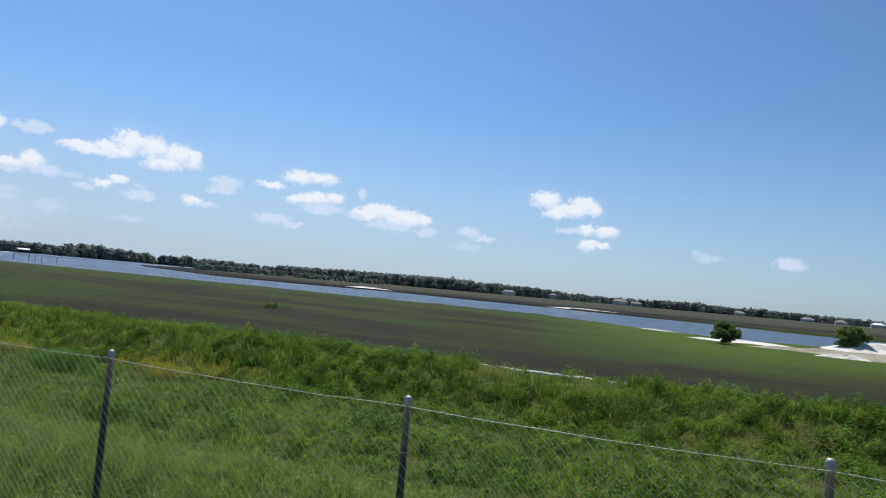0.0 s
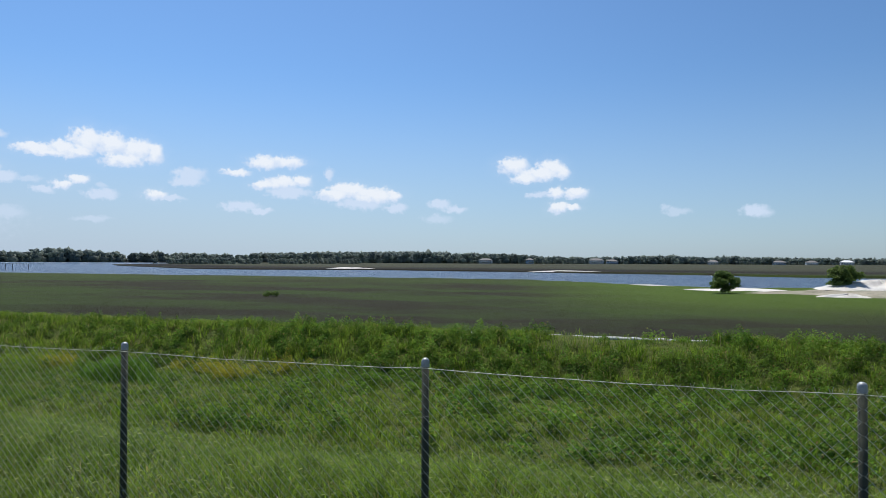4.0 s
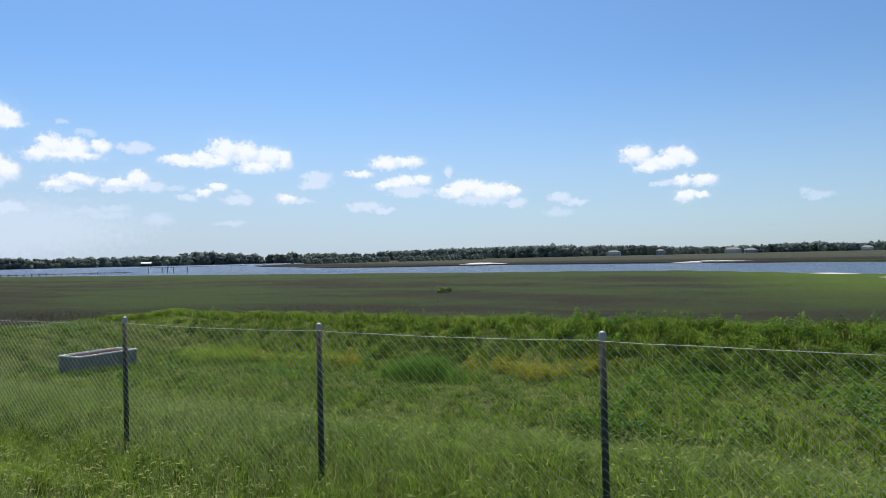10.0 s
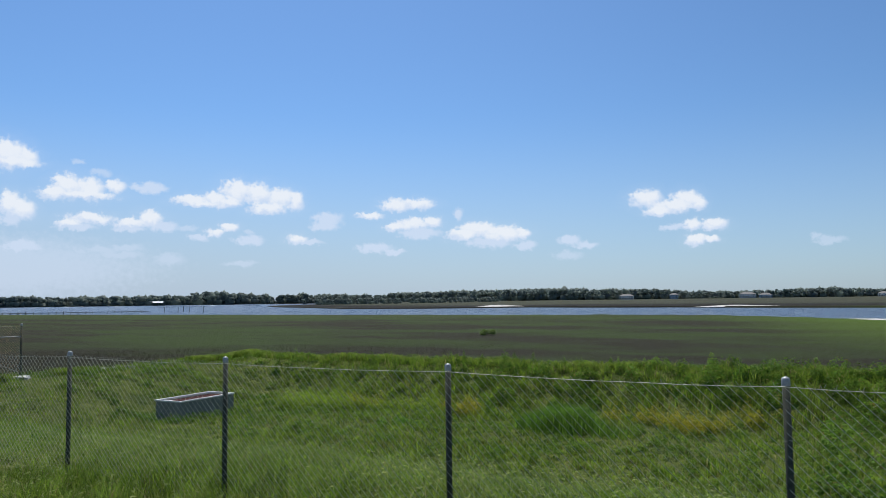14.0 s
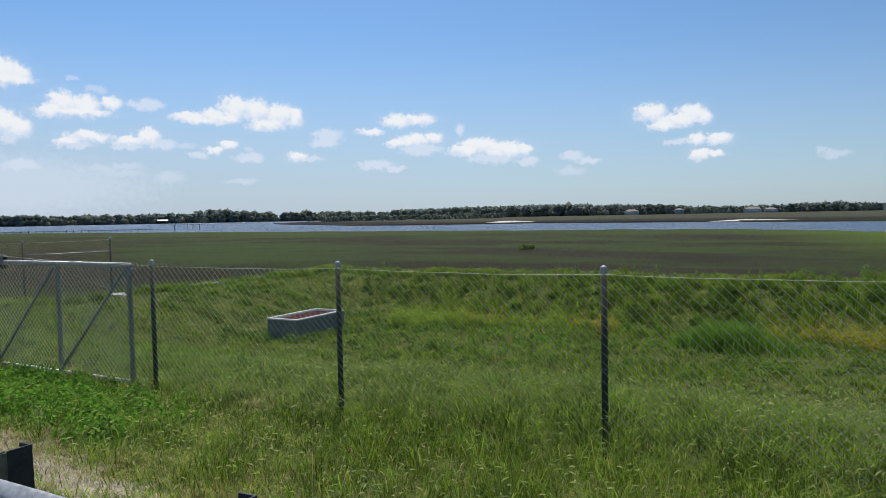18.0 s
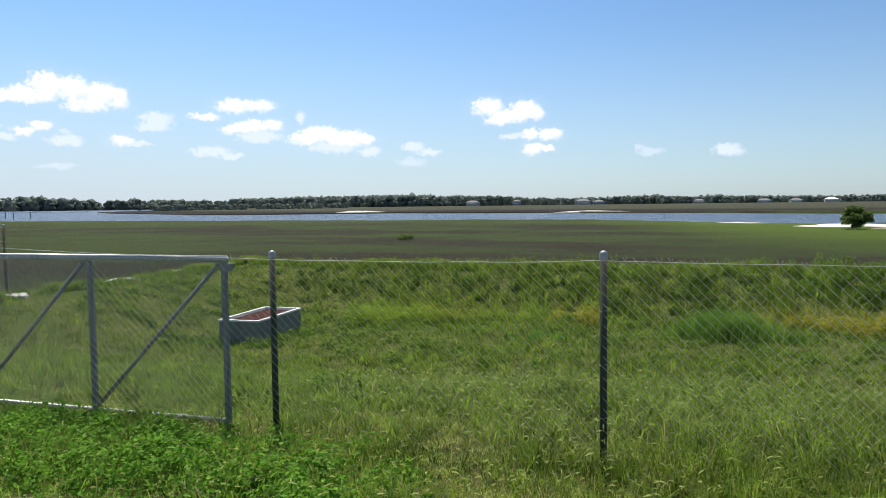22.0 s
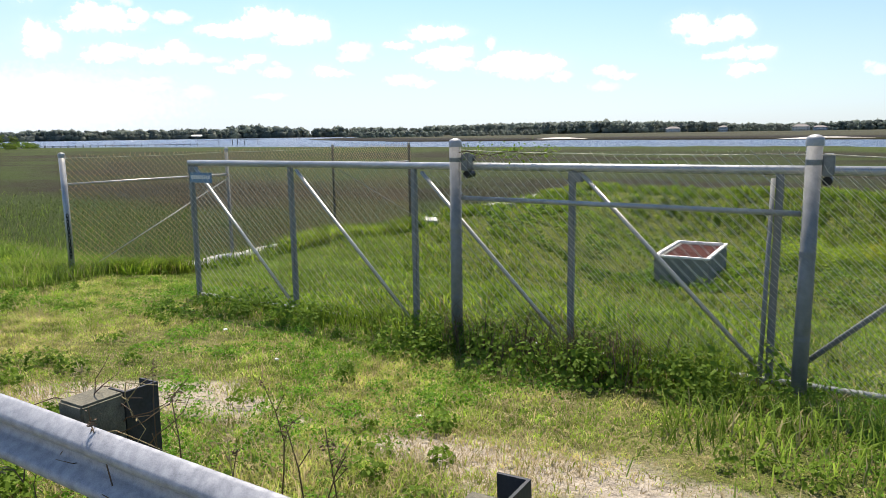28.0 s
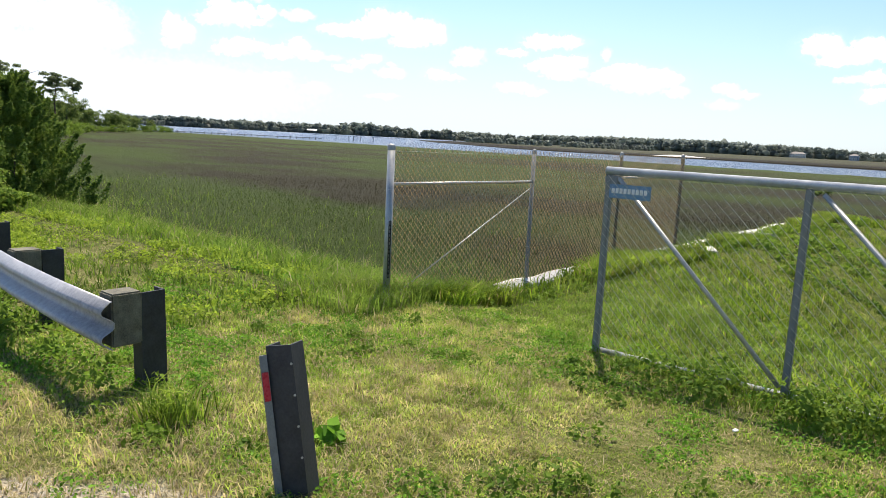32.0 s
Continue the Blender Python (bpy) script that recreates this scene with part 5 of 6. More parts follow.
def sedge(n, x0, x1, y0, y1, near, far, w0, w1, hgt, label):
    p = feet(x0, x1, y0, y1, n, lambda x, y: (land(x, y) < -1.1) * np.where(x < -19.3, 1.0, (y > 20.6) * (1 - smooth01(y, 21.5, 27))) * (y < bank_near(x) - 2) * smooth01(far_from_yard(x, y), near[0] - 0.1, near[1]) * (1 - smooth01(far_from_yard(x, y), *far)) * (0.45 + 0.55 * patch(x * 0.4, y, 0.25, 41)))
    h = hgt * rng.uniform(0.4, 1.25, len(p)) * (0.6 + 0.6 * patch(p[:, 0] * 0.4, p[:, 1], 0.3, 18))
    blades("marsh_sedge", p, h, rng.uniform(w0, w1, len(p)) * 0.75, 0.85, sedge_m, label, "marsh grass")


sedge(420000, -52, 45, 0.5, 46, (0, 0.1), (14, 27), 0.008, 0.018, 0.27, "olive and brown salt marsh sedge by the yard")
sedge(300000, -85, 60, 0.5, 75, (12, 26), (24, 56), 0.016, 0.030, 0.24, "olive and brown salt marsh sedge further out")
p = feet(-60, -19.4, 1.0, 22, 120000, lambda x, y: np.exp(-np.maximum(y - 3.5 - 0.10 * np.maximum(-30 - x, 0), 0) / 3.0) * smooth01(y, 1.0, 3.0) * (0.25 + 0.75 * patch(x, y, 0.7, 81)))
blades("marsh_edge_grass", p, rng.uniform(0.2, 0.55, len(p)), rng.uniform(0.006, 0.013, len(p)), 0.85, edge_m, "tall green grass thinning out into the marsh")
s = feet(-32, -19.4, -3.3, 1.6, 850, lambda x, y: smooth01(patch(x, y, 0.9, 82), 0.35, 0.6))
leaves_on("bright_weeds", s, lime_m, "bright yellow-green leafy weeds on the bank", 70, 0.24, 0.16, 0.045)
p = feet(-10.5, -5.5, -2.2, -0.25, 11000, lambda x, y: np.exp(-((y + 1.0 + 0.10 * (x + 7)) / 0.6) ** 2) * (0.3 + 0.7 * patch(x, y, 1.6, 83)), 6, 0.05)
blades("gate_front_grass", p, rng.uniform(0.10, 0.30, len(p)), rng.uniform(0.008, 0.014, len(p)), 0.8, edge_m, "bright tall grass in front of the gate")
p = feet(-36, -19.6, 0.2, 7.5, 9000, lambda x, y: np.exp(-((land(x, y) + 1.0) / 0.45) ** 2) * (0.3 + 0.7 * patch(x, y, 1.0, 19)))
blades("dry_reeds", p, rng.uniform(0.25, 0.60, len(p)), rng.uniform(0.008, 0.016, len(p)), 0.4, straw_m, "pale dry reeds at the marsh edge", "reeds")


def trunk_mesh(h, r, limbs=5, lean=0.04):
    bm = bmesh.new()
    pt, d = Vector((0, 0, -0.2)), Vector((random.uniform(-lean, lean), random.uniform(-lean, lean), 1))
    steps = 7
    for j in range(steps):
        q = pt + d.normalized() * (h + 0.2) / steps
        tube(bm, pt, q, r * (1 - j / steps * 0.8), r * (1 - (j + 1) / steps * 0.8), seg=8)
        if j >= 2:
            for _ in range(max(1, limbs // 4)):
                a = random.uniform(0, math.tau)
                e = q + Vector((math.cos(a), math.sin(a), random.uniform(0.15, 0.6))) * h * random.uniform(0.12, 0.24)
                tube(bm, q, e, r * 0.3 * (1 - j / steps * 0.6), r * 0.08, seg=6)
        pt = q
        d += Vector((random.uniform(-0.12, 0.12), random.uniform(-0.12, 0.12), 0))
    return bm


def clumps_in(n, c, size, clump_r, hollow=0.45, low=-0.95):
    """Centres and radii of leaf clumps through an uneven egg-shaped crown."""
    d = rng.normal(size=(n, 3))
    d /= np.linalg.norm(d, axis=1, keepdims=True)
    d[:, 2] = np.maximum(d[:, 2], low)
    a = np.arctan2(d[:, 1], d[:, 0])
    ph = rng.uniform(0, math.tau, 3)
    uneven = 1 + 0.20 * np.sin(2 * a + ph[0]) * (1 - d[:, 2] ** 2) + 0.16 * np.sin(3 * a + 4 * d[:, 2] + ph[1]) + 0.10 * np.sin(7 * d[:, 2] + ph[2])
    q = rng.uniform(hollow, 1.0, n) * uneven
    return np.array(c) + d * q[:, None] * np.array(size), clump_r * rng.uniform(0.6, 1.35, n)


def clump_leaves(cc, cr, leaves, leaf, flat=0.7, narrow=0.6):
    """Leaves on the outside of each clump."""
    n = len(cc)
    k = rng.choice(n, leaves, p=cr ** 2 / np.sum(cr ** 2))
    d = rng.normal(size=(leaves, 3))
    d /= np.linalg.norm(d, axis=1, keepdims=True)
    d[:, 2] = np.where(d[:, 2] < -0.5, -d[:, 2], d[:, 2])
    p = cc[k] + d * (cr[k] * rng.uniform(0.55, 1.12, leaves))[:, None] * np.array([1, 1, flat])
    return leaf_shell(p, d + np.array([0, 0, 0.35]), np.full(leaves, leaf), narrow)


def sprays(n, each, h, spread_r, leaf):
    """Juniper: feathery upward sprays all over a broad cone."""
    z = h * rng.uniform(0.0, 1.0, n) ** 1.15
    a = rng.uniform(0, math.tau, n)
    ph = rng.uniform(0, math.tau, 2)
    prof = np.interp(z / h, [0, 0.12, 0.35, 0.6, 0.8, 1.0], [0.80, 1.0, 0.92, 0.66, 0.38, 0.05])
    rad = spread_r * prof * (1 + 0.16 * np.sin(3 * a + ph[0]) + 0.12 * np.sin(5 * a + 3 * z + ph[1])) * np.sqrt(rng.uniform(0.2, 1.05, n))
    foot = np.stack([np.cos(a) * rad, np.sin(a) * rad, z], -1)
    ln = rng.uniform(0.25, 0.55, n) * (h / 3.4)
    go = np.stack([np.cos(a) * 0.6, np.sin(a) * 0.6, rng.uniform(0.5, 1.3, n)], -1)
    go /= np.linalg.norm(go, axis=1, keepdims=True)
    k = np.repeat(np.arange(n), each)
    u = rng.uniform(0, 1, n * each)
    wide = (0.15 * (1 - u ** 1.5) + 0.012)[:, None] * (h / 3.4)
    d = rng.normal(size=(n * each, 3))
    d /= np.linalg.norm(d, axis=1, keepdims=True)
    p = foot[k] + go[k] * (u * ln[k])[:, None] + d * wide * rng.uniform(0.5, 1.0, (n * each, 1))
    return leaf_shell(p, d + go[k] * 0.4, np.full(n * each, leaf), 0.42, 0.5)


def tree(name, label, category, at, h, spread_r, mat, leaves=2500, leaf=0.12, bare=0.25, kind_of="round", clumps=40, group="", trunk_r=None):
    e = thing(name, label, category, at, group, random.uniform(0, 360))
    part("trunk", trunk_mesh(h * (0.86 if kind_of == "pine" else 0.55), trunk_r or h * 0.022), bark_m, e, "", True)
    if kind_of == "cone":
        v, t3 = sprays(clumps, leaves // clumps, h, spread_r, leaf)
    elif kind_of == "pine":
        cc, cr = clumps_in(clumps, (0, 0, h * 0.80), (spread_r, spread_r, h * 0.19), h * 0.055, 0.25)
        v, t3 = clump_leaves(cc, cr, leaves, leaf, 0.55, 0.45)
    else:
        mid = h * (bare + (1 - bare) * 0.48)
        cc, cr = clumps_in(clumps, (0, 0, mid), (spread_r, spread_r, h * (1 - bare) * 0.46), spread_r * 0.27)
        cc[:, 2] = np.maximum(cc[:, 2], cr * 0.6)
        v, t3 = clump_leaves(cc, cr, leaves, leaf)
    part("crown", tris_of("crown", v, t3, mat), mat, e)
    return e


# junipers and thicket at the corner of the bank
tree("juniper", "dark green bushy juniper at the marsh edge", "juniper", (-33.6, 1.35, -0.75), 3.5, 1.70, juniper_m, 90000, 0.090, 0.02, "cone", 600)
tree("juniper", "dark green young juniper beside the guardrail", "juniper", (-36.6, 0.1, -0.45), 2.9, 1.6, juniper_m, 40000, 0.095, 0.03, "cone", 320)
tree("juniper", "low dark juniper behind the taller one", "juniper", (-38.8, 2.3, -0.9), 3.2, 1.7, juniper_m, 30000, 0.105, 0.03, "cone", 260)
for x, y, h, r, m in ((-45.6, 1.2, 4.9, 2.5, vine_m), (-42.6, -0.6, 3.6, 1.9, vine_m), (-50.0, 2.6, 5.2, 2.4, leaf_m), (-48.0, -1.0, 4.6, 2.5, vine_m), (-55.0, 1.2, 5.4, 2.8, leaf_m), (-39.6, -1.6, 2.6, 1.5, vine_m)):
    tree("broadleaf_tree", "yellow-green leafy tree in the roadside thicket" if m == vine_m else "dark green leafy tree in the roadside thicket", "tree", (x, y, float(land(x, y)) - 0.05), h, r, m, 26000, 0.125, 0.02, clumps=130, group="roadside thicket")
for x, y, h, r in ((-30.2, -1.1, 1.0, 0.9), (-31.8, -1.5, 1.5, 1.1), (-33.6, -1.3, 1.7, 1.2), (-35.6, -1.5, 1.8, 1.3), (-37.8, -1.0, 1.9, 1.3), (-28.9, -0.7, 0.6, 0.6)):
    tree("shrub", "low yellow-green roadside shrub", "shrub", (x, y, float(land(x, y)) - 0.05), h, r, vine_m, 5200, 0.085, 0.02, clumps=46, group="roadside shrubs", trunk_r=0.02)

# wooded shore to the west: the shore's line, its trees standing behind it
SHORE = np.array([(-86, 4), (-98, 13), (-111, 22), (-133, 36), (-155, 51), (-195, 73), (-234, 91), (-263, 118), (-307, 160)], float)
run = np.concatenate([[0], np.cumsum(np.hypot(*np.diff(SHORE, axis=0).T))])


def behind_shore(u, back):
    s = u * run[-1]
    return float(np.interp(s, run, SHORE[:, 0])) - 0.52 * back, float(np.interp(s, run, SHORE[:, 1])) - 0.85 * back


for k in range(64):
    u = (k + random.uniform(0.1, 0.9)) / 64
    pine = (k % 2 == 0 and u < 0.42) or (k % 5 == 0 and u < 0.66)
    x, y = behind_shore(u, random.uniform(2, 26))
    h = float(np.interp(u, [0, 0.1, 0.25, 0.40, 0.55, 0.66, 0.78, 1.0], [7.0, 9.0, 11.0, 11.0, 10.5, 9.5, 8.5, 6.0])) * random.uniform(0.82, 1.06) * (1.20 if pine else 1.0)
    tree("pine_tree" if pine else "broadleaf_tree", "tall pine with a bare trunk and open crown" if pine else "dark green tree on the wooded marsh shore", "tree", (x, y, -1.35), h, h * (0.21 if pine else 0.38), pine_m if pine else leaf_m, 4200 if pine else 5200, h * (0.030 if pine else 0.040), 0.02, "pine" if pine else "round", 34 if pine else 70, "trees on the west shore")
for az, dist, h in ((74.1, 105, 10.9), (72.3, 108, 9.8), (71.2, 112, 9.3), (70.2, 110, 10.1), (75.6, 100, 9.4), (73.2, 118, 10.6)):
    x, y = -12.6 - dist * math.sin(radians(az)), -5.8 + dist * math.cos(radians(az))
    tree("pine_tree", "tall pine with a bare trunk and open crown", "tree", (x, y, -1.35), h, h * 0.17, pine_m, 3600, 0.30, 0.02, "pine", 26, "trees on the west shore")
tree("pine_tree", "tall lone pine standing above the shore trees", "tree", (-236.0, 90.0, -1.35), 16.5, 3.5, pine_m, 4200, 0.46, 0.02, "pine", 30, "trees on the west shore")
for k in range(60):
    x, y = behind_shore(k / 59, random.uniform(-1.5, 3))
    tree("shrub", "low green shrub along the marsh shore", "shrub", (x, y, -1.5), random.uniform(1.5, 3.6), random.uniform(1.6, 2.8), vine_m if k % 3 else leaf_m, 1300, 0.28, 0.02, clumps=22, group="shrubs on the west shore", trunk_r=0.06)

# bushes on the sandbank
tree("bush", "round dark green bush on white sand", "bush", (22.9, 99.0, -1.65), 3.3, 1.75, leaf_m, 6000, 0.30, 0.02, clumps=60)
tree("bush", "dark green bush on the sand spit", "bush", (41.5, 121.0, -1.6), 4.0, 2.2, leaf_m, 6000, 0.34, 0.02, clumps=60)
tree("marsh_shrub", "dark low shrub alone in the salt marsh", "shrub", (-29.0, 68.5, -1.62), 0.55, 1.1, leaf_m, 900, 0.16, 0.02, clumps=18, trunk_r=0.03)


# ---- far woods: lumpy crowns heaped along the opposite shores ----
ball = bmesh.new()
bmesh.ops.create_icosphere(ball, subdivisions=1, radius=1.0)
BALL_V = np.array([v.co[:] for v in ball.verts])
BALL_F = np.array([[v.index for v in f.verts] for f in ball.faces])
ball.free()


def skyline(az):
    """Height of the far woods over the horizon, in degrees, by azimuth."""
    return float(np.interp(az, [-30, -11, -9, -5, -4, -2, 0.5, 4, 7, 10, 12.5, 17, 19, 24, 28, 33, 34, 37, 40, 42, 45, 47.5, 48.5, 51, 54, 55, 57, 60.5, 64, 80], [0.40, 0.38, 0.42, 0.47, 0.58, 0.43, 0.62, 0.50, 0.46, 0.54, 0.74, 0.76, 0.88, 0.82, 0.77, 0.66, 0.56, 0.64, 0.70, 0.64, 0.86, 0.95, 0.64, 0.72, 0.64, 0.74, 0.66, 0.72, 0.62, 0.62]))


def woods(name, pts, depth, h, n, label, pines=0.0, mat=None):
    """A belt of trees along a line, each of several lumpy crowns over low brush."""
    pts = np.array(pts, float)
    cum = np.concatenate([[0], np.cumsum(np.hypot(*np.diff(pts, axis=0).T))])
    at, sizes = [], []
    for k in range(n):
        s = (k + random.uniform(-1.5, 1.5)) / n * cum[-1]
        back = random.uniform(0, depth)
        x, y = float(np.interp(s, cum, pts[:, 0])), float(np.interp(s, cum, pts[:, 1])) + back
        az = math.degrees(math.atan2(7.5 - x, y + 6.0))
        hh = h * random.uniform(0.74, 1.04)
        if h > 12:
            hh = (math.hypot(x - 7.5, y + 6.0) * math.tan(radians(skyline(az))) + 3.6) * random.uniform(0.64, 1.03)
        if random.random() < pines:
            lumps = [(0, 0, 0.88, 0.15, 0.10), (random.uniform(-0.12, 0.12), 0, 0.78, 0.12, 0.07), (random.uniform(-0.1, 0.1), 0, 0.60, 0.09, 0.07), (0.1, 0, 0.25, 0.32, 0.26)]
        else:
            lumps = [(0, 0, 0.70, 0.25, 0.26), (0.10, 0.1, 0.26, 0.42, 0.30)]
            for _k in range(6):
                lumps.append((random.uniform(-0.30, 0.30), random.uniform(-0.25, 0.0), random.uniform(0.25, 0.86), random.uniform(0.10, 0.19), random.uniform(0.09, 0.15)))
        for dx, dy, z, r, rz in lumps:
            at.append((x + dx * hh, y + dy * hh, z * hh - 1.2))
            sizes.append((r * hh, r * hh, rz * hh))
    at, sizes = np.array(at), np.array(sizes)
    each = 10
    d = rng.normal(size=(len(at) * each, 3))
    d /= np.linalg.norm(d, axis=1, keepdims=True)
    c = np.repeat(at, each, axis=0) + d * np.repeat(sizes, each, axis=0) * rng.uniform(0.8, 1.12, (len(d), 1))
    v1, f1 = leaf_shell(c, d + np.array([0, 0, 0.4]), np.repeat(sizes[:, 0] * 0.36 + 0.3, each), 0.8, 0.9)
    m, q = len(at), len(BALL_V)
    v2 = BALL_V[None] * (1 + 0.27 * rng.normal(size=(m, q, 1))) * sizes[:, None] + at[:, None]
    f2 = BALL_F[None] + (np.arange(m) * q)[:, None, None] + len(v1)
    ob = new(name, tris_of(name, np.concatenate([v1, v2.reshape(-1, 3)]), np.concatenate([f1, f2.reshape(-1, 3)]), mat or hazy_woods_m))
    ob.data.polygons.foreach_set("use_smooth", np.arange(len(f1) + m * len(BALL_F)) >= len(f1))
    return tagged(ob, label, "woods", kind="stuff")


woods("far_woods", [(-1900, 880), (-1500, 1180), (-1180, 1400), (-930, 1520)], 150, 27, 620, "dark green woods along the far shore, paled in colour as by haze", 0.05)
woods("far_woods", [(-975, 1500), (-780, 1480), (-640, 1400), (-500, 1320)], 120, 27, 460, "dark green pine woods on the far shore, paled in colour as by haze", 0.2)
woods("far_woods", [(-560, 1330), (-420, 1290), (-250, 1270), (-60, 1290), (160, 1300), (420, 1260), (700, 1200)], 110, 26.5, 1100, "dark green woods behind the far houses, paled in colour as by haze", 0.06)
woods("far_scrub", [(-560, 640), (-470, 760), (-420, 900)], 60, 8, 90, "scrub on the far marsh, paled in colour as by haze", 0.1)


# ---- houses on the far shore ----
def house(az, dist, w, d, h, wall, roof, label, two=True):
    a = radians(az)
    x, y = 15.0 - math.sin(a) * dist, -5.5 + math.cos(a) * dist
    e = thing("house", label, "house", (x, y, -0.4), "houses on the far shore", az + random.uniform(-15, 15))
    bd = part("wall", block(-w / 2, w / 2, -d / 2, d / 2, 0, h, 0.05), wall, e)
    bm = bmesh.new()
    o, rz = 0.5, h + min(w, d) * 0.26
    v = [bm.verts.new(q) for q in ((-w / 2 - o, -d / 2 - o, h + 0.02), (w / 2 + o, -d / 2 - o, h + 0.02), (w / 2 + o, d / 2 + o, h + 0.02), (-w / 2 - o, d / 2 + o, h + 0.02), (-w / 2 + d * 0.45, 0, rz), (w / 2 - d * 0.45, 0, rz))]
    for f in ((0, 1, 5, 4), (1, 2, 5), (2, 3, 4, 5), (3, 0, 4), (3, 2, 1, 0)):
        bm.faces.new([v[k] for k in f])
    bmesh.ops.recalc_face_normals(bm, faces=bm.faces)
    part("roof", bm, roof, e)
    n = max(3, int(w / 3.2))
    for r in range(2 if two else 1):
        for k in range(n):
            cx = -w / 2 + w * (k + 0.5) / n
            zz = 1.0 + r * h * 0.5
            wd = part("window", block(cx - 0.75, cx + 0.75, -d / 2 - 0.05, -d / 2 + 0.1, zz, zz + 1.6), white_m, e)
            part("pane", block(cx - 0.62, cx + 0.62, -d / 2 - 0.08, -d / 2 - 0.055, zz + 0.12, zz + 1.48), glass_m, wd)
    part("porch", block(-w * 0.3, w * 0.3, -d / 2 - 2.4, -d / 2 - 0.06, h * 0.46, h * 0.5, 0.03), white_m, e)
    for k in range(4):
        cx = -w * 0.28 + k * w * 0.56 / 3
        part("porch_post", pipe((cx, -d / 2 - 2.2, 0), (cx, -d / 2 - 2.2, h * 0.46), 0.15, 8), white_m, e)
    return e


house(14.9, 1135, 20, 11, 5.6, siding, roof_m, "pale two-storey house with a grey hipped roof")
house(11.4, 1140, 12, 10, 6.5, siding_b, roof_m, "blue-grey two-storey house on the far shore")
house(6.2, 1180, 22, 12, 6.0, siding, roof_m, "large pale house with a grey roof")
house(5.0, 1185, 17, 11, 4.6, siding_b, roof_m, "low blue-grey house among trees")
house(-2.4, 1150, 15, 10, 4.4, siding, roof_m, "pale house before the far woods", False)
house(-6.9, 1150, 18, 10, 3.6, siding_b, roof_m, "long low house with a grey roof", False)
house(-9.0, 1160, 15, 10, 3.6, siding, roof_m, "small pale house by the marsh", False)
house(-11.2, 1100, 16, 10, 4.0, siding, roof_w, "pale shore house with a light roof", False)

# boathouse with a white roof standing in the river
bh = thing("boathouse", "open boathouse with a white roof on piles", "boathouse", (-1010, 828, -1.7), turn=50)
bm = bmesh.new()
v = [bm.verts.new(q) for q in ((-8.5, -5, 6.2), (8.5, -5, 6.2), (8.5, 5, 6.2), (-8.5, 5, 6.2), (-8.5, 0, 8.6), (8.5, 0, 8.6))]
for f in ((0, 1, 5, 4), (2, 3, 4, 5), (1, 2, 5), (3, 0, 4), (3, 2, 1, 0)):
    bm.faces.new([v[k] for k in f])
bmesh.ops.recalc_face_normals(bm, faces=bm.faces)
part("roof", bm, roof_w, bh, "white roof")
for x in (-8, 0, 8):
    for y in (-4.5, 4.5):
        part("timber_post", pipe((x, y, -1), (x, y, 6.2), 0.3, 8), dock_m, bh)
part("deck", block(-9, 9, -5.5, 5.5, 1.0, 1.3), dock_m, bh)


def dock(a, b, z, w, label):
    a, b = Vector((*a, 0)), Vector((*b, 0))
    run = (b - a).length
    e = thing("dock", label, "dock", (a.x, a.y, z), turn=math.degrees(math.atan2(b.y - a.y, b.x - a.x)))
    for k in range(int(run / 3)):
        part("deck_section", block(k * 3.0 + 0.02, k * 3.0 + 2.98, -w / 2, w / 2, -0.18, 0, 0.02), dock_m, e)
        for s in (-1, 1):
            part("timber_post", pipe((k * 3.0, s * w * 0.42, -2.5), (k * 3.0, s * w * 0.42, random.uniform(0.1, 0.5)), 0.14, 8), dock_m, e)
    return e


dock((-330, 160), (-281, 226), -0.85, 2.4, "long grey timber dock reaching into the river")
for k, (x, y) in enumerate(((-284, 236), (-279, 240), (-272, 241), (-268, 246), (-281, 245))):
    pl = thing("mooring_post", "grey timber mooring post in the river", "post", (x, y, -2.6), "mooring posts")
    part("timber_post", pipe((0, 0, 0), (0.1, 0.05, 3.6), 0.17, 10, 0.14), dock_m, pl)
dock((-640, 520), (-560, 600), -0.7, 3.0, "distant grey dock across the river")


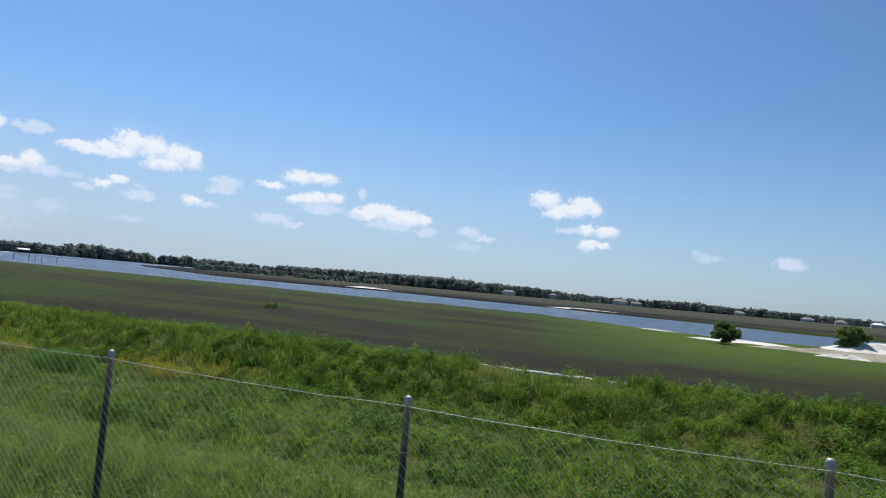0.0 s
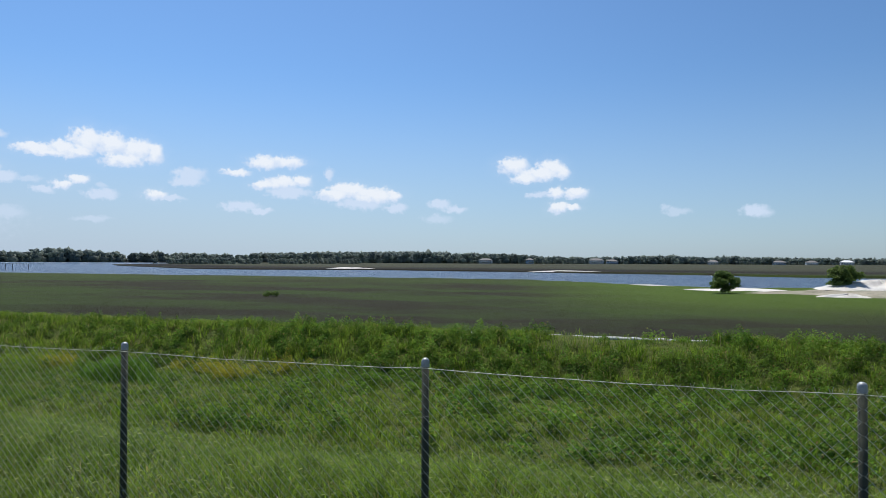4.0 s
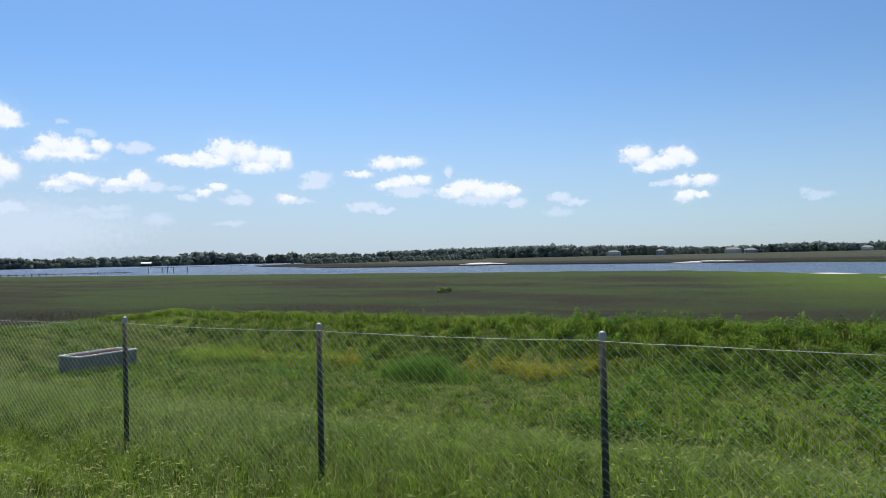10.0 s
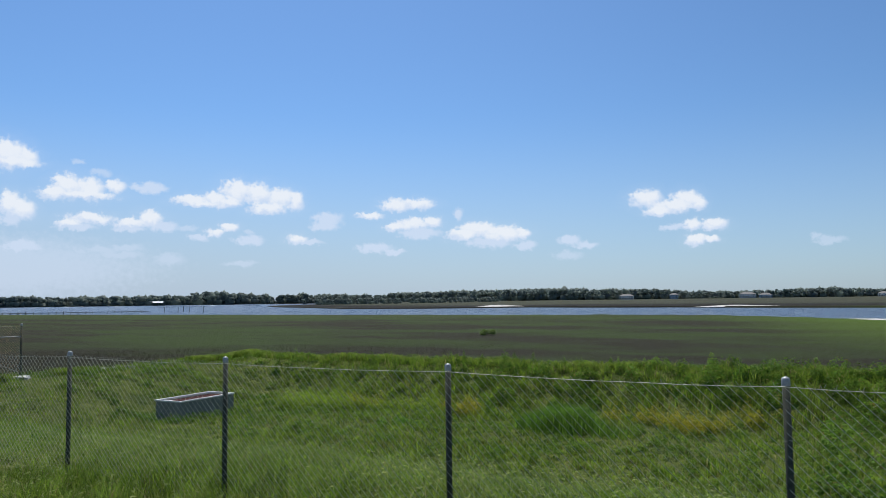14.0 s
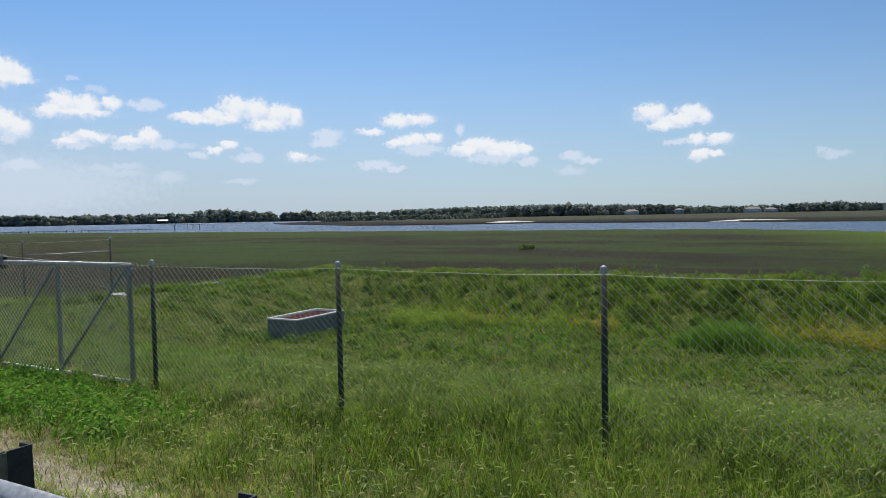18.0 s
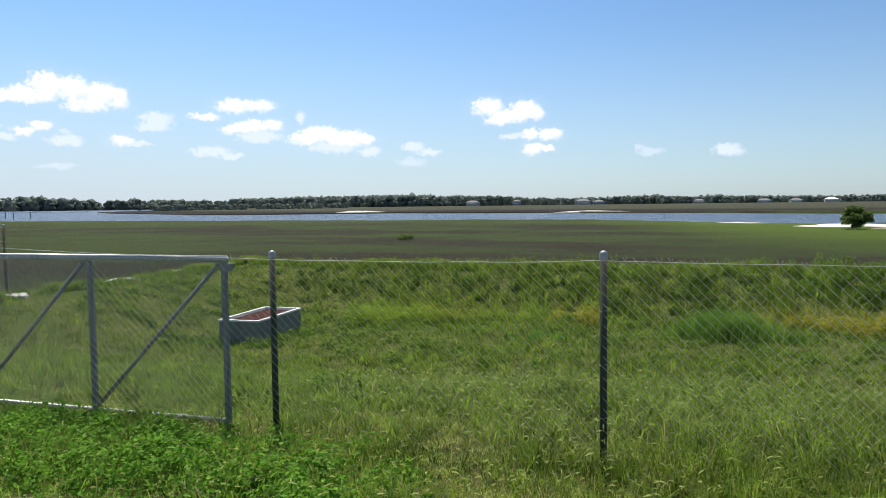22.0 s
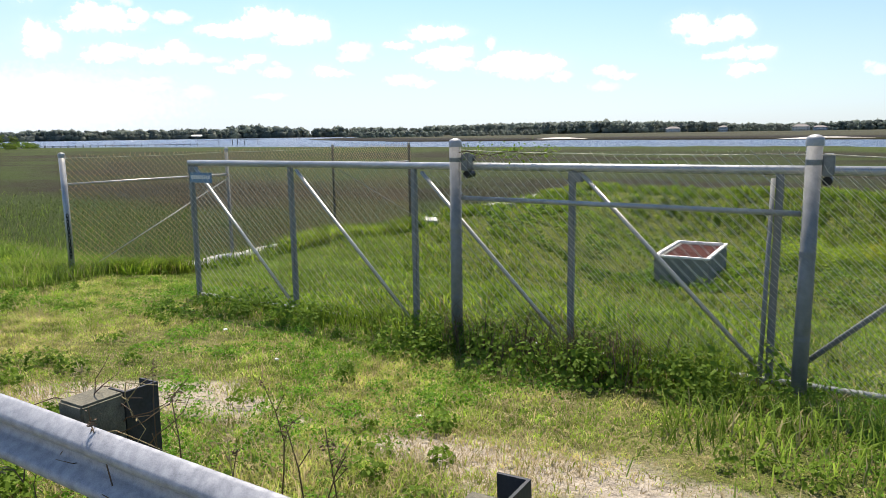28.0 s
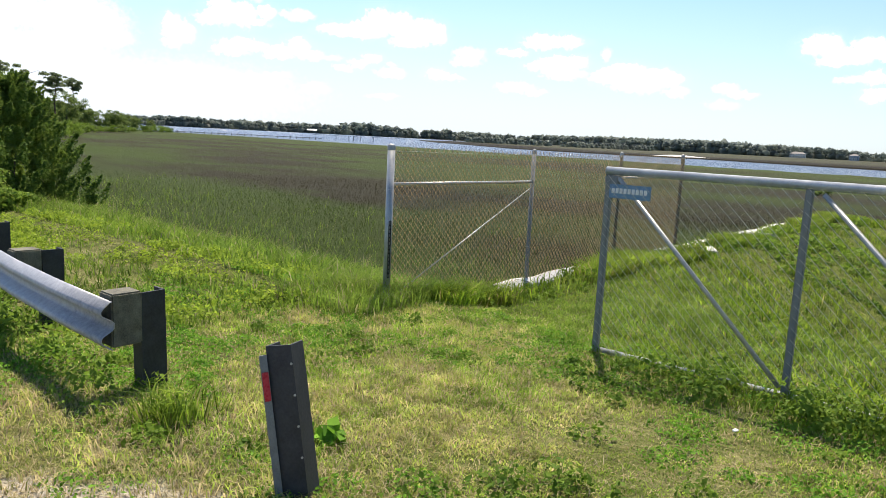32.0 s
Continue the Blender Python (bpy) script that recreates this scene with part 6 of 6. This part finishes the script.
# ---- sand ----
def sandbank(label, mat, cx, cy, rx, ry, h, z, turn=0.0, seed=1):
    bm = bmesh.new()
    rings, seg = 7, 40
    pts = []
    for r in range(rings + 1):
        q = r / rings
        row = []
        for k in range(seg):
            a = k * math.tau / seg
            rr = q * (1 + 0.20 * math.sin(3 * a + seed) + 0.12 * math.sin(5 * a + 2.3 * seed) + 0.06 * math.sin(9 * a + seed))
            hz = h * (1 - q * q) * (0.75 + 0.25 * math.sin(4 * a + 6 * q + seed)) - 0.12 * q
            row.append(bm.verts.new((math.cos(a) * rx * rr, math.sin(a) * ry * rr, hz)))
        pts.append(row)
    for r in range(rings):
        for k in range(seg):
            bm.faces.new((pts[r][k], pts[r + 1][k], pts[r + 1][(k + 1) % seg], pts[r][(k + 1) % seg]))
    bmesh.ops.remove_doubles(bm, verts=bm.verts[:], dist=0.001)
    bmesh.ops.recalc_face_normals(bm, faces=bm.faces)
    me = bpy.data.meshes.new("sandbank")
    bm.to_mesh(me)
    bm.free()
    me.materials.append(mat)
    me.polygons.foreach_set("use_smooth", [True] * len(me.polygons))
    ob = new("sandbank", me)
    ob.matrix_world = pose(cx, cy, z, 0, 0, turn)
    return tagged(ob, label, "sandbank", kind="structure")


sandbank("narrow white sand beach at the river bank", sand_m, 12.0, 128.0, 9.0, 0.7, 0.2, -1.58, -38, 1)
sandbank("white sand beach behind a bush", sand_m, 25.5, 112.5, 8.5, 6.0, 0.35, -1.58, -12, 2)
sandbank("white sand mound on the spit", sand_m, 47.0, 124.0, 11.0, 7.0, 1.6, -1.6, 10, 3)
sandbank("grey sand flat on the spit", sand_dull, 36.0, 104.0, 9.0, 9.0, 0.5, -1.6, 0, 4)
sandbank("white sand patch on the spit", sand_m, 36.5, 93.0, 3.2, 1.4, 0.5, -1.6, 8, 5)
sandbank("grey sand slope on the spit", sand_dull, 50.0, 98.0, 16.0, 10.0, 0.9, -1.6, 0, 6)
sandbank("white sand bar across the river", sand_m, -146.0, 330.0, 17.0, 3.0, 0.9, -1.25, -3, 7)
sandbank("white sand beach across the river", sand_m, -26.0, 279.5, 18.0, 1.8, 0.6, -1.3, -14, 8)

# bits of litter in the grass and broken concrete by the seawall
for x, y in ((-14.9, -0.9), (-13.7, -1.4), (-11.9, -1.9), (-9.2, -1.7)):
    c = new("litter_scrap", None)
    c.matrix_world = pose(x, y, float(land(x, y)) + 0.05, 0, 0, random.uniform(0, 90))
    tagged(c, "small white scrap of litter in grass", "litter", "litter")
    part("scrap", block(-0.018, 0.018, -0.012, 0.012, -0.03, -0.018, 0.003, 0.004), white_m, c)
for x, y in ((-18.62, 8.4), (-18.7, 12.8)):
    c = thing("concrete_chunk", "broken pale concrete chunk beside the seawall", "rubble", (x, y, float(land(x, y)) - 0.02), "rubble", random.uniform(0, 90))
    part("chunk", block(-0.42, 0.42, -0.16, 0.16, -0.05, 0.10, 0.03, 0.03), concrete, c)
